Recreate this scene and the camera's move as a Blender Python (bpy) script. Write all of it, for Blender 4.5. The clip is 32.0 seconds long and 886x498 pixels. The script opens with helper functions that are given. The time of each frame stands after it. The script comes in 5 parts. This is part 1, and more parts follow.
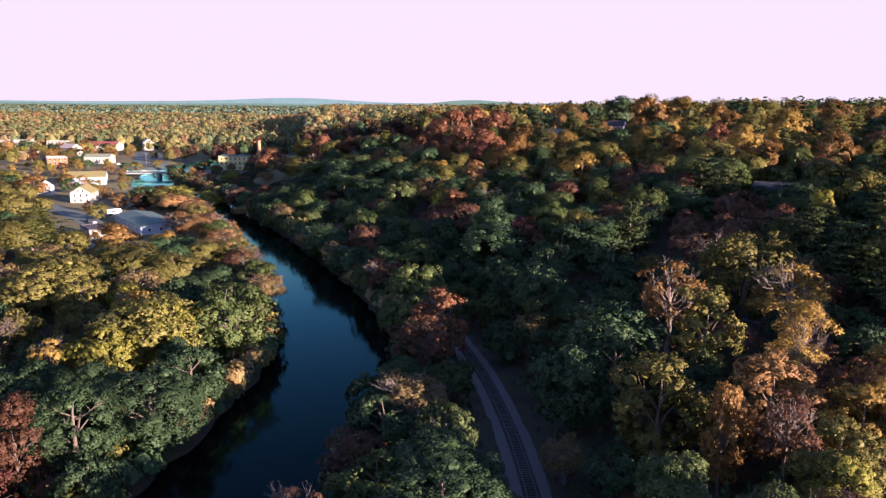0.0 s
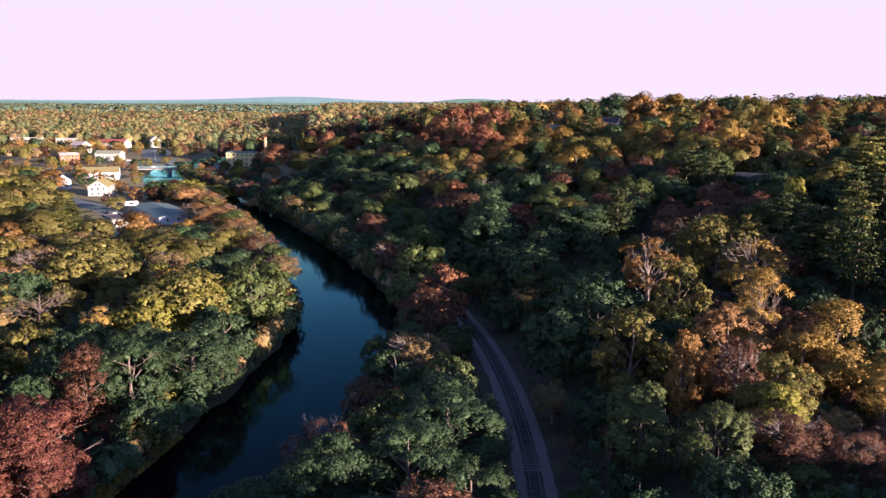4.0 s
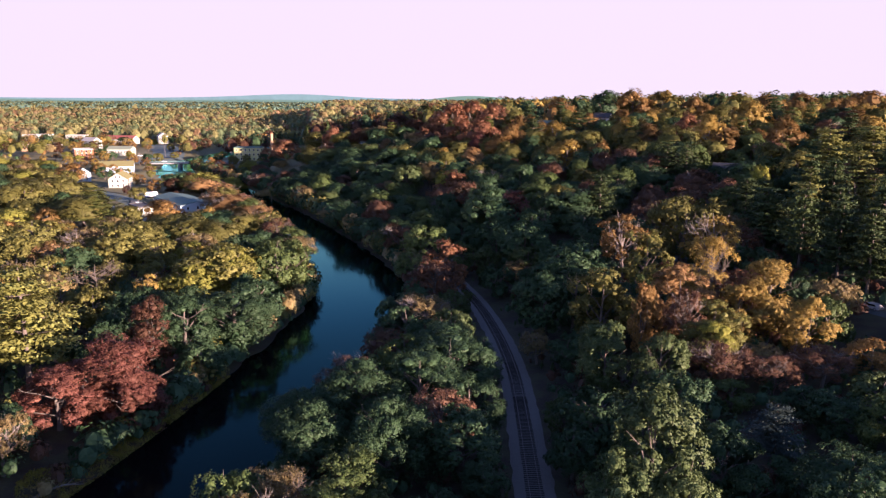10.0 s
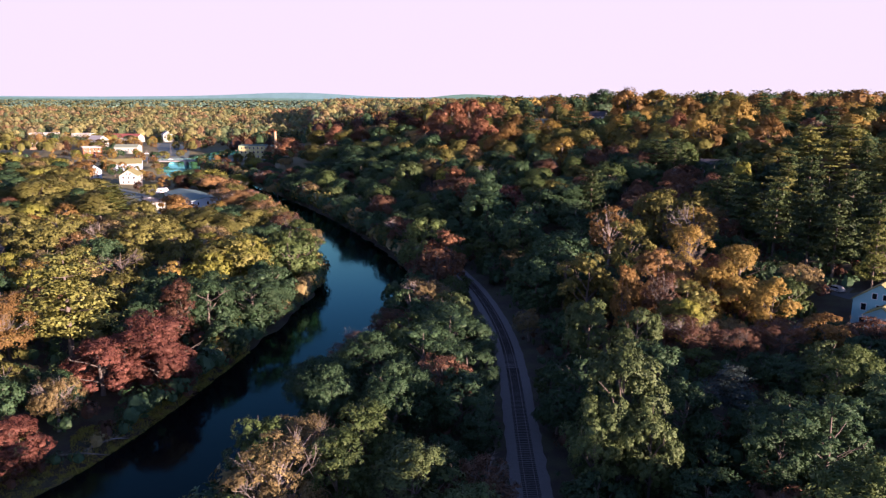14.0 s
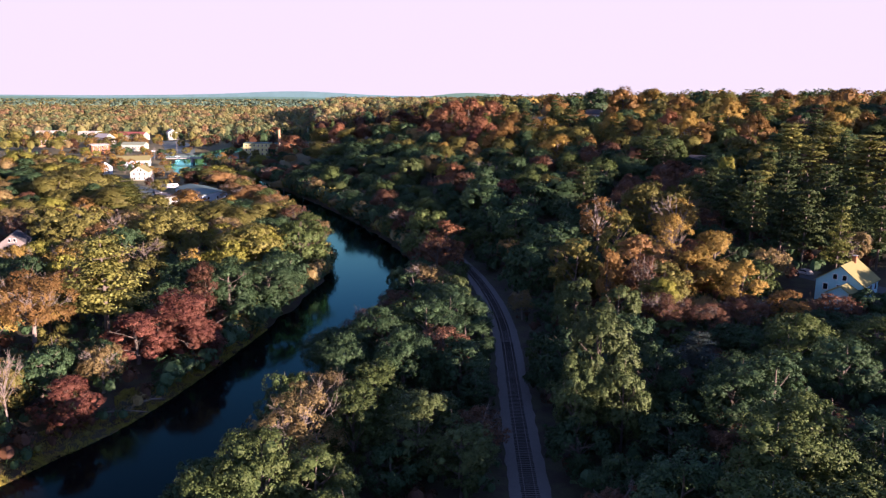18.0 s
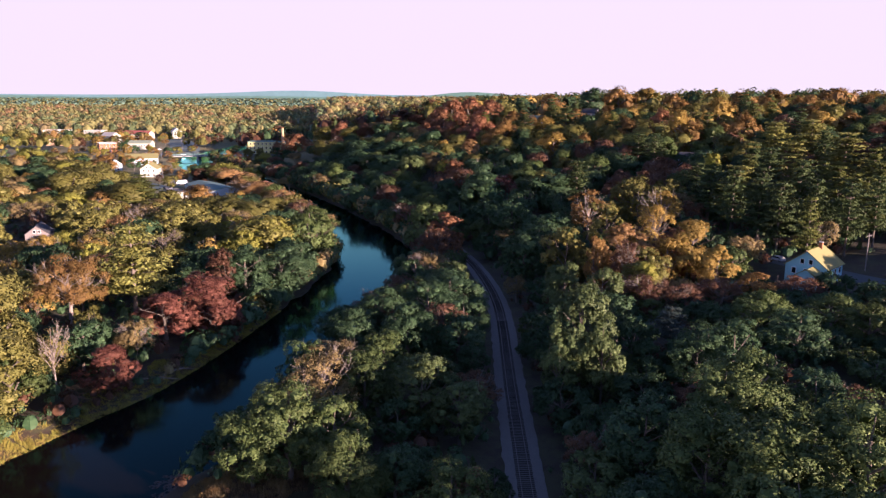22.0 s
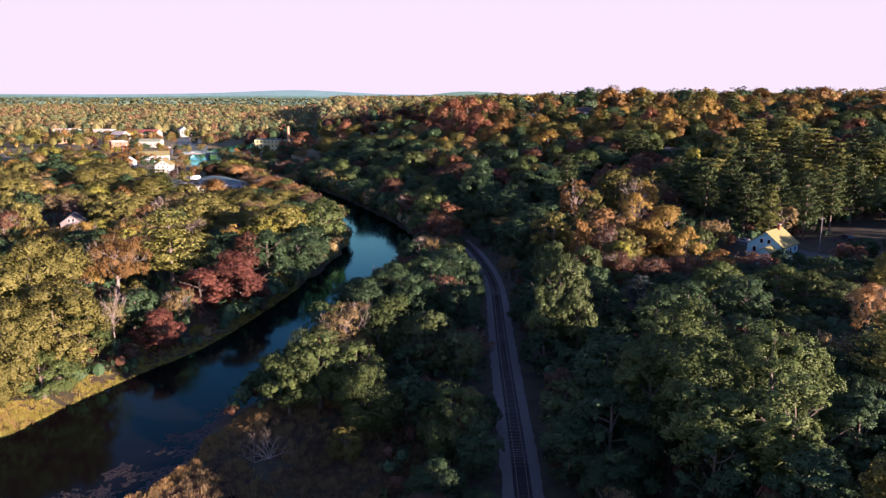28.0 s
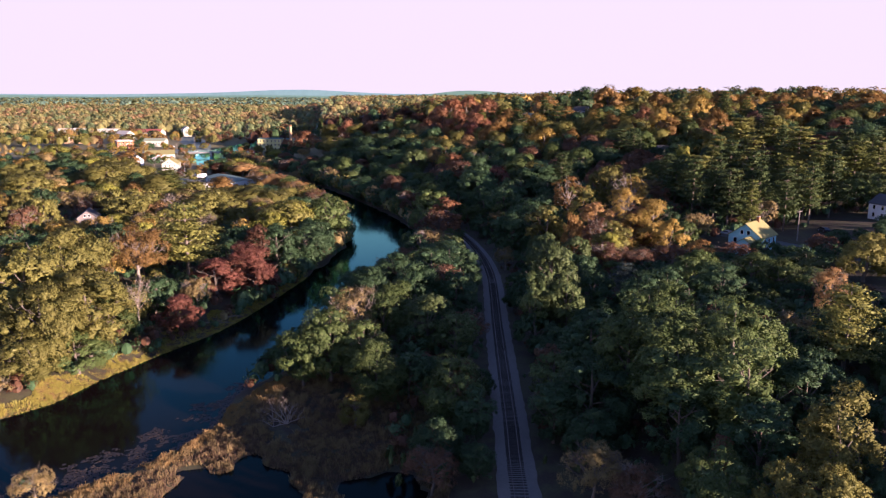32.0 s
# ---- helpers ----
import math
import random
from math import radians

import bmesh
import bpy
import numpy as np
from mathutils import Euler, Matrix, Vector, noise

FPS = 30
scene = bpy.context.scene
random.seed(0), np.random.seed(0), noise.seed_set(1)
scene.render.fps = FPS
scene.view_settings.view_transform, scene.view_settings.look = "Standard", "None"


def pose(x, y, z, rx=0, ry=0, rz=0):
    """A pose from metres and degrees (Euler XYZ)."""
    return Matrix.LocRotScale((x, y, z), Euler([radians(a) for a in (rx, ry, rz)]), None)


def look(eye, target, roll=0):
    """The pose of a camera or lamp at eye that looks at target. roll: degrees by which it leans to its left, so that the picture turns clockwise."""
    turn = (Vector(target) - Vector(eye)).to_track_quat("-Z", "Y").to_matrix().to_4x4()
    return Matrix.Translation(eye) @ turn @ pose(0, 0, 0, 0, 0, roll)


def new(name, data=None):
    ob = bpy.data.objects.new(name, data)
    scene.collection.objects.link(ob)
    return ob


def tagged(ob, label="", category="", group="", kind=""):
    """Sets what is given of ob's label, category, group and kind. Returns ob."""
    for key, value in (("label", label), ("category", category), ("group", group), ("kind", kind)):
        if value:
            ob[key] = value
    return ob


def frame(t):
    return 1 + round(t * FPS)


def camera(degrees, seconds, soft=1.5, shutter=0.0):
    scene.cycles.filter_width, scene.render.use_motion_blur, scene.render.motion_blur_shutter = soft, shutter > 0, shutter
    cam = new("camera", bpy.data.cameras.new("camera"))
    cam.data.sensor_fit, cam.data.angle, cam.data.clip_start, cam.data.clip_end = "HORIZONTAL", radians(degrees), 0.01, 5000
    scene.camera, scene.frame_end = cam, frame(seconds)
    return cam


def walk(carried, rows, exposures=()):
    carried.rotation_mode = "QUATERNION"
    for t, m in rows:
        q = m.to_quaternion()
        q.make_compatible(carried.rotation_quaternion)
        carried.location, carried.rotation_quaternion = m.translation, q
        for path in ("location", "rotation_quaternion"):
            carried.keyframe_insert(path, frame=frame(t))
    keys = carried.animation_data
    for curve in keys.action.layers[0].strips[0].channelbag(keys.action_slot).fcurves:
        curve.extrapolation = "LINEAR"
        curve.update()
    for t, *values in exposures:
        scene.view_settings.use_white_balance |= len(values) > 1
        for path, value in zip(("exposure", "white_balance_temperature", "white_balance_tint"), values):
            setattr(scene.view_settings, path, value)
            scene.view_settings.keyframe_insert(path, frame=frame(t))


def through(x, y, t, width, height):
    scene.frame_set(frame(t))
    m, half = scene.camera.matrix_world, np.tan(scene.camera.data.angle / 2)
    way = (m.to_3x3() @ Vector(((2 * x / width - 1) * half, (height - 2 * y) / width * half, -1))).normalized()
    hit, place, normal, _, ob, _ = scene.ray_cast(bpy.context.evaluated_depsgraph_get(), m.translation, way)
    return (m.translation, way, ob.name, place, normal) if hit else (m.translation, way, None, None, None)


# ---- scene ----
cam = camera(62.0, 32.0, soft=1.3)
PATH = [
    (0, (0.361, 138.746, 56.245), (0.324, 140.707, 55.858), 0.4),
    (3, (0.196, 124.574, 55.515), (0.158, 126.535, 55.126), 0.3),
    (6, (-0.16, 109.98, 54.953), (-0.197, 111.94, 54.56), 0.4),
    (9, (-0.243, 96.839, 54.751), (-0.278, 98.8, 54.355), 0.3),
    (13, (-0.137, 81.036, 55.414), (-0.171, 82.995, 55.013), 0.2),
    (17, (-0.023, 65.14, 55.437), (-0.057, 67.099, 55.033), 0.2),
    (19, (-0.03, 56.914, 55.53), (-0.064, 58.872, 55.124), 0.2),
    (21, (0.217, 49.196, 55.477), (0.183, 51.154, 55.071), 0.2),
    (23, (0.212, 40.943, 55.628), (0.178, 42.9, 55.22), 0.2),
    (25, (0.083, 32.081, 55.219), (0.05, 34.039, 54.812), 0.2),
    (28, (0.494, 20.356, 55.54), (0.459, 22.314, 55.131), 0.1),
    (32, (0.87, 6.693, 55.995), (0.835, 8.65, 55.584), 0.0),
]
walk(cam, [(t, look(e, a, r)) for t, e, a, r in PATH], [(0, 1.85, 5600, 52), (32, 1.85, 5600, 52)])

# ---- light ----
TO_SUN = Vector((0.83, -0.56, math.tan(radians(9.6)))).normalized()
world = bpy.data.worlds.new("sky")
scene.world = world
world.use_nodes = True
wn = world.node_tree.nodes
sky = wn.new("ShaderNodeTexSky")
sky.sky_type, sky.sun_disc = "NISHITA", False
sky.sun_elevation, sky.sun_rotation = radians(9.6), math.atan2(TO_SUN.x, TO_SUN.y)
sky.air_density, sky.dust_density, sky.ozone_density = 1.0, 0.10, 2.0
wn["Background"].inputs["Strength"].default_value = 0.062
# milky haze that thickens towards the horizon all round
way, part_z, low_sky, veil = wn.new("ShaderNodeTexCoord"), wn.new("ShaderNodeSeparateXYZ"), wn.new("ShaderNodeMapRange"), wn.new("ShaderNodeMix")
low_sky.interpolation_type, veil.data_type = "SMOOTHSTEP", "RGBA"
low_sky.inputs[1].default_value, low_sky.inputs[2].default_value = 0.29, 0.15
veil.inputs[7].default_value = (4.05, 3.84, 3.2, 1)
world.node_tree.links.new(way.outputs["Generated"], part_z.inputs[0])
world.node_tree.links.new(part_z.outputs[2], low_sky.inputs[0])
world.node_tree.links.new(low_sky.outputs[0], veil.inputs[0])
world.node_tree.links.new(sky.outputs[0], veil.inputs[6])
world.node_tree.links.new(veil.outputs[2], wn["Background"].inputs["Color"])
sun_data = bpy.data.lights.new("sun", "SUN")
sun_data.energy, sun_data.angle, sun_data.color = 5.0, radians(0.53), (1.0, 0.79, 0.47)
sun = new("sun", sun_data)
sun.matrix_world = look(TO_SUN * 200, (0, 0, 0))

rng = np.random.default_rng(7)


# ---- materials ----
def ramp_colors(nt, fac, colors):
    node = nt.nodes.new("ShaderNodeValToRGB")
    el = node.color_ramp.elements
    while len(el) < len(colors):
        el.new(0.5)
    for i, c in enumerate(colors):
        el[i].position, el[i].color = i / (len(colors) - 1), (*c, 1)
    nt.links.new(fac, node.inputs[0])
    return node.outputs[0]


def noise_out(nt, scale, detail=4.0, rough=0.6, coords="Object"):
    tc, n = nt.nodes.new("ShaderNodeTexCoord"), nt.nodes.new("ShaderNodeTexNoise")
    n.inputs["Scale"].default_value, n.inputs["Detail"].default_value, n.inputs["Roughness"].default_value = scale, detail, rough
    nt.links.new(tc.outputs[coords], n.inputs["Vector"])
    return n.outputs["Fac"]


def mix(nt, fac, a, b, mode="MIX"):
    m = nt.nodes.new("ShaderNodeMix")
    m.data_type, m.blend_type = "RGBA", mode
    for sock, v in ((m.inputs[0], fac), (m.inputs[6], a), (m.inputs[7], b)):
        if isinstance(v, (int, float)):
            sock.default_value = v
        elif isinstance(v, tuple):
            sock.default_value = (*v, 1)
        else:
            nt.links.new(v, sock)
    return m.outputs[2]


def bump(nt, fac, strength, distance, shader):
    b = nt.nodes.new("ShaderNodeBump")
    b.inputs["Strength"].default_value, b.inputs["Distance"].default_value = strength, distance
    nt.links.new(fac, b.inputs["Height"])
    nt.links.new(b.outputs[0], shader.inputs["Normal"])


def base_material(name):
    m = bpy.data.materials.new(name)
    m.use_nodes = True
    return m, m.node_tree, m.node_tree.nodes["Principled BSDF"]


def rough_material(name, c1, c2, scale, rough=0.85, fine=0.0, metal=0.0, relief=0.3, depth=0.02):
    """Two-scale mottled surface."""
    m, nt, p = base_material(name)
    big, small = noise_out(nt, scale), noise_out(nt, scale * 9, 3)
    col = mix(nt, big, c1, c2)
    col = mix(nt, 0.45, col, ramp_colors(nt, small, [tuple(v * 0.55 for v in c1), c1, tuple(min(1, v * 1.35) for v in c2)]))
    nt.links.new(col, p.inputs["Base Color"])
    p.inputs["Roughness"].default_value, p.inputs["Metallic"].default_value = rough, metal
    bump(nt, small, relief, depth, p)
    return m


def leaf_material(name, colors, through=0.15):
    """Leaves: hue per leaf spray, drift from tree to tree, light passing through."""
    m, nt, p = base_material(name)
    geo, info = nt.nodes.new("ShaderNodeNewGeometry"), nt.nodes.new("ShaderNodeObjectInfo")
    middle = colors[1]
    colors = [tuple(0.5 * a + 0.5 * b for a, b in zip(c, middle)) for c in colors]
    col = ramp_colors(nt, geo.outputs["Random Per Island"], colors)
    tone = nt.nodes.new("ShaderNodeHueSaturation")
    mp = nt.nodes.new("ShaderNodeMapRange")
    mp.inputs[3].default_value, mp.inputs[4].default_value = 0.78, 1.22
    nt.links.new(info.outputs["Random"], mp.inputs[0])
    nt.links.new(mp.outputs[0], tone.inputs["Value"])
    mp2 = nt.nodes.new("ShaderNodeMapRange")
    mp2.inputs[3].default_value, mp2.inputs[4].default_value = 0.485, 0.515
    nt.links.new(noise_out(nt, 0.35, 2), mp2.inputs[0])
    nt.links.new(mp2.outputs[0], tone.inputs["Hue"])
    nt.links.new(col, tone.inputs["Color"])
    nt.links.new(tone.outputs[0], p.inputs["Base Color"])
    p.inputs["Roughness"].default_value = 0.6
    p.inputs["Specular IOR Level"].default_value = 0.25
    tr, ms = nt.nodes.new("ShaderNodeBsdfTranslucent"), nt.nodes.new("ShaderNodeMixShader")
    nt.links.new(tone.outputs[0], tr.inputs["Color"])
    ms.inputs[0].default_value = through
    nt.links.new(p.outputs[0], ms.inputs[1])
    nt.links.new(tr.outputs[0], ms.inputs[2])
    nt.links.new(ms.outputs[0], nt.nodes["Material Output"].inputs["Surface"])
    return m


LEAF = {
    "green": leaf_material("leaf_green", [(0.028, 0.062, 0.026), (0.046, 0.096, 0.038), (0.082, 0.136, 0.046)]),
    "olive": leaf_material("leaf_olive", [(0.112, 0.116, 0.026), (0.165, 0.162, 0.036), (0.230, 0.212, 0.046)]),
    "moss": leaf_material("leaf_moss", [(0.052, 0.086, 0.024), (0.084, 0.128, 0.034), (0.138, 0.172, 0.042)]),
    "pale": leaf_material("leaf_pale_green", [(0.068, 0.108, 0.036), (0.104, 0.152, 0.048), (0.160, 0.198, 0.058)]),
    "yellow": leaf_material("leaf_yellow", [(0.180, 0.195, 0.028), (0.255, 0.262, 0.040), (0.340, 0.325, 0.052)]),
    "gold": leaf_material("leaf_gold", [(0.240, 0.165, 0.034), (0.335, 0.235, 0.048), (0.400, 0.290, 0.065)]),
    "orange": leaf_material("leaf_orange", [(0.185, 0.108, 0.032), (0.255, 0.152, 0.042), (0.320, 0.205, 0.058)]),
    "red": leaf_material("leaf_red", [(0.115, 0.042, 0.028), (0.170, 0.066, 0.042), (0.230, 0.104, 0.058)]),
    "dark": leaf_material("leaf_dark_red", [(0.060, 0.030, 0.016), (0.095, 0.046, 0.024), (0.130, 0.068, 0.034)]),
    "rose": leaf_material("leaf_rose", [(0.210, 0.095, 0.046), (0.290, 0.138, 0.062), (0.340, 0.195, 0.085)]),
    "salmon": leaf_material("leaf_salmon", [(0.260, 0.150, 0.055), (0.350, 0.210, 0.075), (0.400, 0.260, 0.095)]),
    "tan": leaf_material("leaf_tan", [(0.180, 0.135, 0.052), (0.255, 0.195, 0.074), (0.320, 0.250, 0.092)]),
    "pine": leaf_material("needles_green", [(0.036, 0.064, 0.020), (0.056, 0.088, 0.025), (0.092, 0.118, 0.032)], 0.1),
    # pines in the sun: its yellow is put into the needle colour
    "pinepale": leaf_material("needles_pale", [(0.130, 0.142, 0.032), (0.200, 0.208, 0.045), (0.275, 0.265, 0.055)], 0.12),
    "coral": leaf_material("leaf_coral", [(0.195, 0.088, 0.045), (0.270, 0.125, 0.060), (0.330, 0.170, 0.078)]),
    "brown": leaf_material("leaf_rose_brown", [(0.120, 0.066, 0.038), (0.180, 0.096, 0.052), (0.240, 0.135, 0.070)]),
    "pineolive": leaf_material("needles_olive", [(0.068, 0.086, 0.018), (0.110, 0.132, 0.026), (0.165, 0.180, 0.036)], 0.12),
    "blue": leaf_material("needles_blue", [(0.028, 0.048, 0.040), (0.045, 0.070, 0.058), (0.065, 0.092, 0.078)], 0.1),
}
BARK = rough_material("bark", (0.11, 0.09, 0.07), (0.19, 0.16, 0.13), 3.0, 0.95, relief=0.6)
BARK_PALE = rough_material("bark_pale", (0.20, 0.17, 0.14), (0.28, 0.24, 0.20), 3.0, 0.9, relief=0.5)
WOOD_GREY = rough_material("weathered_wood", (0.16, 0.14, 0.13), (0.26, 0.24, 0.22), 2.0, 0.9)


def ground_material():
    m, nt, p = base_material("ground_cover")
    big, mid, fine = noise_out(nt, 0.02, 3), noise_out(nt, 0.25, 4), noise_out(nt, 3.0, 4)
    litter = ramp_colors(nt, fine, [(0.014, 0.010, 0.007), (0.034, 0.022, 0.013), (0.07, 0.045, 0.025)])
    grass = ramp_colors(nt, fine, [(0.022, 0.028, 0.010), (0.05, 0.05, 0.018), (0.10, 0.085, 0.03)])
    pick = nt.nodes.new("ShaderNodeMapRange")
    pick.inputs[1].default_value, pick.inputs[2].default_value = 0.42, 0.58
    nt.links.new(mid, pick.inputs[0])
    col = mix(nt, pick.outputs[0], litter, grass)
    col = mix(nt, mix(nt, big, (0.0, 0.0, 0.0), (0.4, 0.4, 0.4)), col, (0.05, 0.042, 0.022))
    lawn = ramp_colors(nt, fine, [(0.07, 0.08, 0.025), (0.13, 0.12, 0.045), (0.20, 0.17, 0.08)])
    tc, xyz = nt.nodes.new("ShaderNodeTexCoord"), nt.nodes.new("ShaderNodeSeparateXYZ")
    nt.links.new(tc.outputs["Object"], xyz.inputs[0])
    past = []
    for axis, a, b in ((0, -90, -125), (1, 385, 430)):
        mr = nt.nodes.new("ShaderNodeMapRange")
        mr.inputs[1].default_value, mr.inputs[2].default_value = a, b
        nt.links.new(xyz.outputs[axis], mr.inputs[0])
        past.append(mr.outputs[0])
    both = nt.nodes.new("ShaderNodeMath")
    both.operation = "MULTIPLY"
    nt.links.new(past[0], both.inputs[0])
    nt.links.new(past[1], both.inputs[1])
    col = mix(nt, both.outputs[0], col, lawn)
    nt.links.new(col, p.inputs["Base Color"])
    p.inputs["Roughness"].default_value = 0.95
    bump(nt, fine, 0.6, 0.15, p)
    return m


def water_material():
    """Peaty dark body under a clear bluish gloss, its tint standing in for blue sky reflected."""
    m, nt, p = base_material("river_water")
    nt.nodes.remove(p)
    body, gloss = nt.nodes.new("ShaderNodeBsdfDiffuse"), nt.nodes.new("ShaderNodeBsdfGlossy")
    body.inputs["Color"].default_value = (0.006, 0.004, 0.004, 1)
    # teal of the mirrored sky is put into the gloss colour
    gloss.inputs["Color"].default_value = (0.30, 1.0, 1.0, 1)
    gloss.inputs["Roughness"].default_value = 0.09
    fres, ms = nt.nodes.new("ShaderNodeFresnel"), nt.nodes.new("ShaderNodeMixShader")
    fres.inputs["IOR"].default_value = 1.33
    b = nt.nodes.new("ShaderNodeBump")
    b.inputs["Strength"].default_value, b.inputs["Distance"].default_value = 0.14, 0.05
    nt.links.new(noise_out(nt, 0.8, 3), b.inputs["Height"])
    nt.links.new(b.outputs[0], gloss.inputs["Normal"])
    steep, gain = nt.nodes.new("ShaderNodeMath"), nt.nodes.new("ShaderNodeMath")
    steep.operation, steep.inputs[1].default_value = "POWER", 1.8
    gain.operation, gain.inputs[1].default_value, gain.use_clamp = "MULTIPLY", 2.3, True
    nt.links.new(fres.outputs[0], steep.inputs[0])
    nt.links.new(steep.outputs[0], gain.inputs[0])
    nt.links.new(gain.outputs[0], ms.inputs[0])
    nt.links.new(body.outputs[0], ms.inputs[1])
    nt.links.new(gloss.outputs[0], ms.inputs[2])
    nt.links.new(ms.outputs[0], nt.nodes["Material Output"].inputs["Surface"])
    return m


GROUND, WATER = ground_material(), water_material()
BALLAST = rough_material("ballast", (0.11, 0.10, 0.088), (0.20, 0.185, 0.16), 1.2, 0.95, relief=0.9, depth=0.05)
ASPHALT = rough_material("asphalt", (0.060, 0.072, 0.072), (0.100, 0.115, 0.112), 0.4, 0.9)
STEEL = rough_material("rail_steel", (0.07, 0.05, 0.04), (0.12, 0.09, 0.07), 2.0, 0.6, metal=0.3)
POLISHED = rough_material("rail_head", (0.13, 0.11, 0.10), (0.20, 0.18, 0.16), 2.0, 0.5, metal=0.5)
TIE = rough_material("tie_wood", (0.030, 0.024, 0.020), (0.060, 0.048, 0.040), 4.0, 0.95)
WHITE = rough_material("white_paint", (0.72, 0.72, 0.70), (0.80, 0.80, 0.78), 0.7, 0.6, relief=0.1)
TOWN_WHITE = rough_material("weathered_white", (0.34, 0.36, 0.29), (0.48, 0.49, 0.40), 0.25, 0.75, relief=0.1)
CREAM = rough_material("cream_paint", (0.48, 0.47, 0.20), (0.56, 0.54, 0.25), 0.3, 0.7, relief=0.1)
BRICK = rough_material("brick_wall", (0.28, 0.115, 0.045), (0.37, 0.165, 0.07), 0.8, 0.9)
GREY_ROOF = rough_material("grey_roof", (0.07, 0.14, 0.12), (0.12, 0.20, 0.175), 0.6, 0.8)
DARK_ROOF = rough_material("dark_roof", (0.05, 0.05, 0.055), (0.09, 0.09, 0.09), 0.6, 0.85)
TAN_ROOF = rough_material("tan_shingle_roof", (0.21, 0.195, 0.065), (0.29, 0.265, 0.095), 1.2, 0.9)
GREEN_ROOF = rough_material("green_roof", (0.20, 0.24, 0.16), (0.27, 0.31, 0.21), 0.5, 0.8)
WHITE_ROOF = rough_material("white_roof", (0.40, 0.38, 0.33), (0.54, 0.51, 0.45), 0.4, 0.7)
RED_ROOF = rough_material("red_roof", (0.25, 0.07, 0.05), (0.33, 0.11, 0.08), 0.5, 0.8)
CONCRETE = rough_material("concrete", (0.30, 0.30, 0.28), (0.42, 0.41, 0.39), 0.5, 0.9)
TEAL = rough_material("teal_paint", (0.18, 0.33, 0.30), (0.25, 0.42, 0.38), 0.5, 0.6)
BLUE_WALL = rough_material("blue_clapboard", (0.40, 0.50, 0.55), (0.48, 0.58, 0.62), 0.6, 0.7, relief=0.1)
# bluish white paint with the cyan of skylit shade mixed in
CYAN_SHADE_WALL = rough_material("cyan_shade_clapboard", (0.22, 0.50, 0.54), (0.29, 0.58, 0.62), 0.8, 0.6, relief=0.1)
TAN_WALL = rough_material("tan_wall", (0.42, 0.27, 0.14), (0.52, 0.36, 0.20), 0.4, 0.85)
RUBBER = rough_material("rubber", (0.02, 0.02, 0.02), (0.03, 0.03, 0.03), 5.0, 0.8)
RED_PAINT = rough_material("red_paint", (0.45, 0.04, 0.03), (0.52, 0.06, 0.05), 2.0, 0.4)
DARK_PAINT = rough_material("dark_paint", (0.03, 0.035, 0.045), (0.05, 0.055, 0.065), 2.0, 0.35)
SILVER_PAINT = rough_material("silver_paint", (0.50, 0.51, 0.52), (0.58, 0.59, 0.60), 2.0, 0.35, metal=0.3)
REED = rough_material("dry_reed", (0.17, 0.125, 0.050), (0.26, 0.19, 0.075), 0.6, 0.9)
# dry reed as if in the sun: the light is in its gold
REED_SUNLIT = rough_material("sunlit_reed", (0.20, 0.125, 0.040), (0.29, 0.185, 0.058), 0.5, 0.9)
PAD = rough_material("drifting_leaf", (0.012, 0.010, 0.009), (0.028, 0.019, 0.017), 1.0, 0.7)
REED_DARK = rough_material("dark_reed", (0.09, 0.055, 0.03), (0.16, 0.10, 0.05), 0.6, 0.9)
GRASS_MAT = leaf_material("bank_grass", [(0.15, 0.15, 0.025), (0.24, 0.215, 0.035), (0.34, 0.27, 0.06)])
m_glass, _nt, _p = base_material("window_glass")
_p.inputs["Base Color"].default_value = (0.01, 0.014, 0.018, 1)
_p.inputs["Roughness"].default_value = 0.08
GLASS = m_glass
ROAD_PALE = rough_material("worn_asphalt", (0.085, 0.125, 0.11), (0.125, 0.175, 0.155), 0.3, 0.9)


# ---- mesh helpers ----
def mesh_ob(name, verts, faces, mats, parent=None, mat_index=None, smooth=False, link=True):
    me = bpy.data.meshes.new(name)
    me.from_pydata([tuple(v) for v in verts], [], [tuple(f) for f in faces])
    for m in (mats if isinstance(mats, (list, tuple)) else [mats]):
        me.materials.append(m)
    if mat_index is not None:
        me.polygons.foreach_set("material_index", np.asarray(mat_index, np.int32))
    if smooth:
        me.polygons.foreach_set("use_smooth", np.ones(len(faces), bool))
    me.update()
    if not link:
        return me
    ob = new(name, me)
    ob.parent = parent
    return ob


def quads_mesh(name, verts, mats, mat_index=None, normals=None):
    """A mesh of loose four-cornered sprays from an array (n, 4, 3)."""
    n = len(verts)
    me = bpy.data.meshes.new(name)
    me.vertices.add(n * 4)
    me.vertices.foreach_set("co", np.ascontiguousarray(verts, np.float32).ravel())
    me.loops.add(n * 4)
    me.loops.foreach_set("vertex_index", np.arange(n * 4, dtype=np.int32))
    me.polygons.add(n)
    me.polygons.foreach_set("loop_start", np.arange(0, n * 4, 4, dtype=np.int32))
    for m in (mats if isinstance(mats, (list, tuple)) else [mats]):
        me.materials.append(m)
    if mat_index is not None:
        me.polygons.foreach_set("material_index", np.asarray(mat_index, np.int32))
    me.update(calc_edges=True)
    if normals is not None:
        me.polygons.foreach_set("use_smooth", np.ones(n, bool))
        nn = np.repeat(normals / (np.linalg.norm(normals, axis=1)[:, None] + 1e-9), 4, axis=0)
        me.normals_split_custom_set_from_vertices(nn.tolist())
    return me


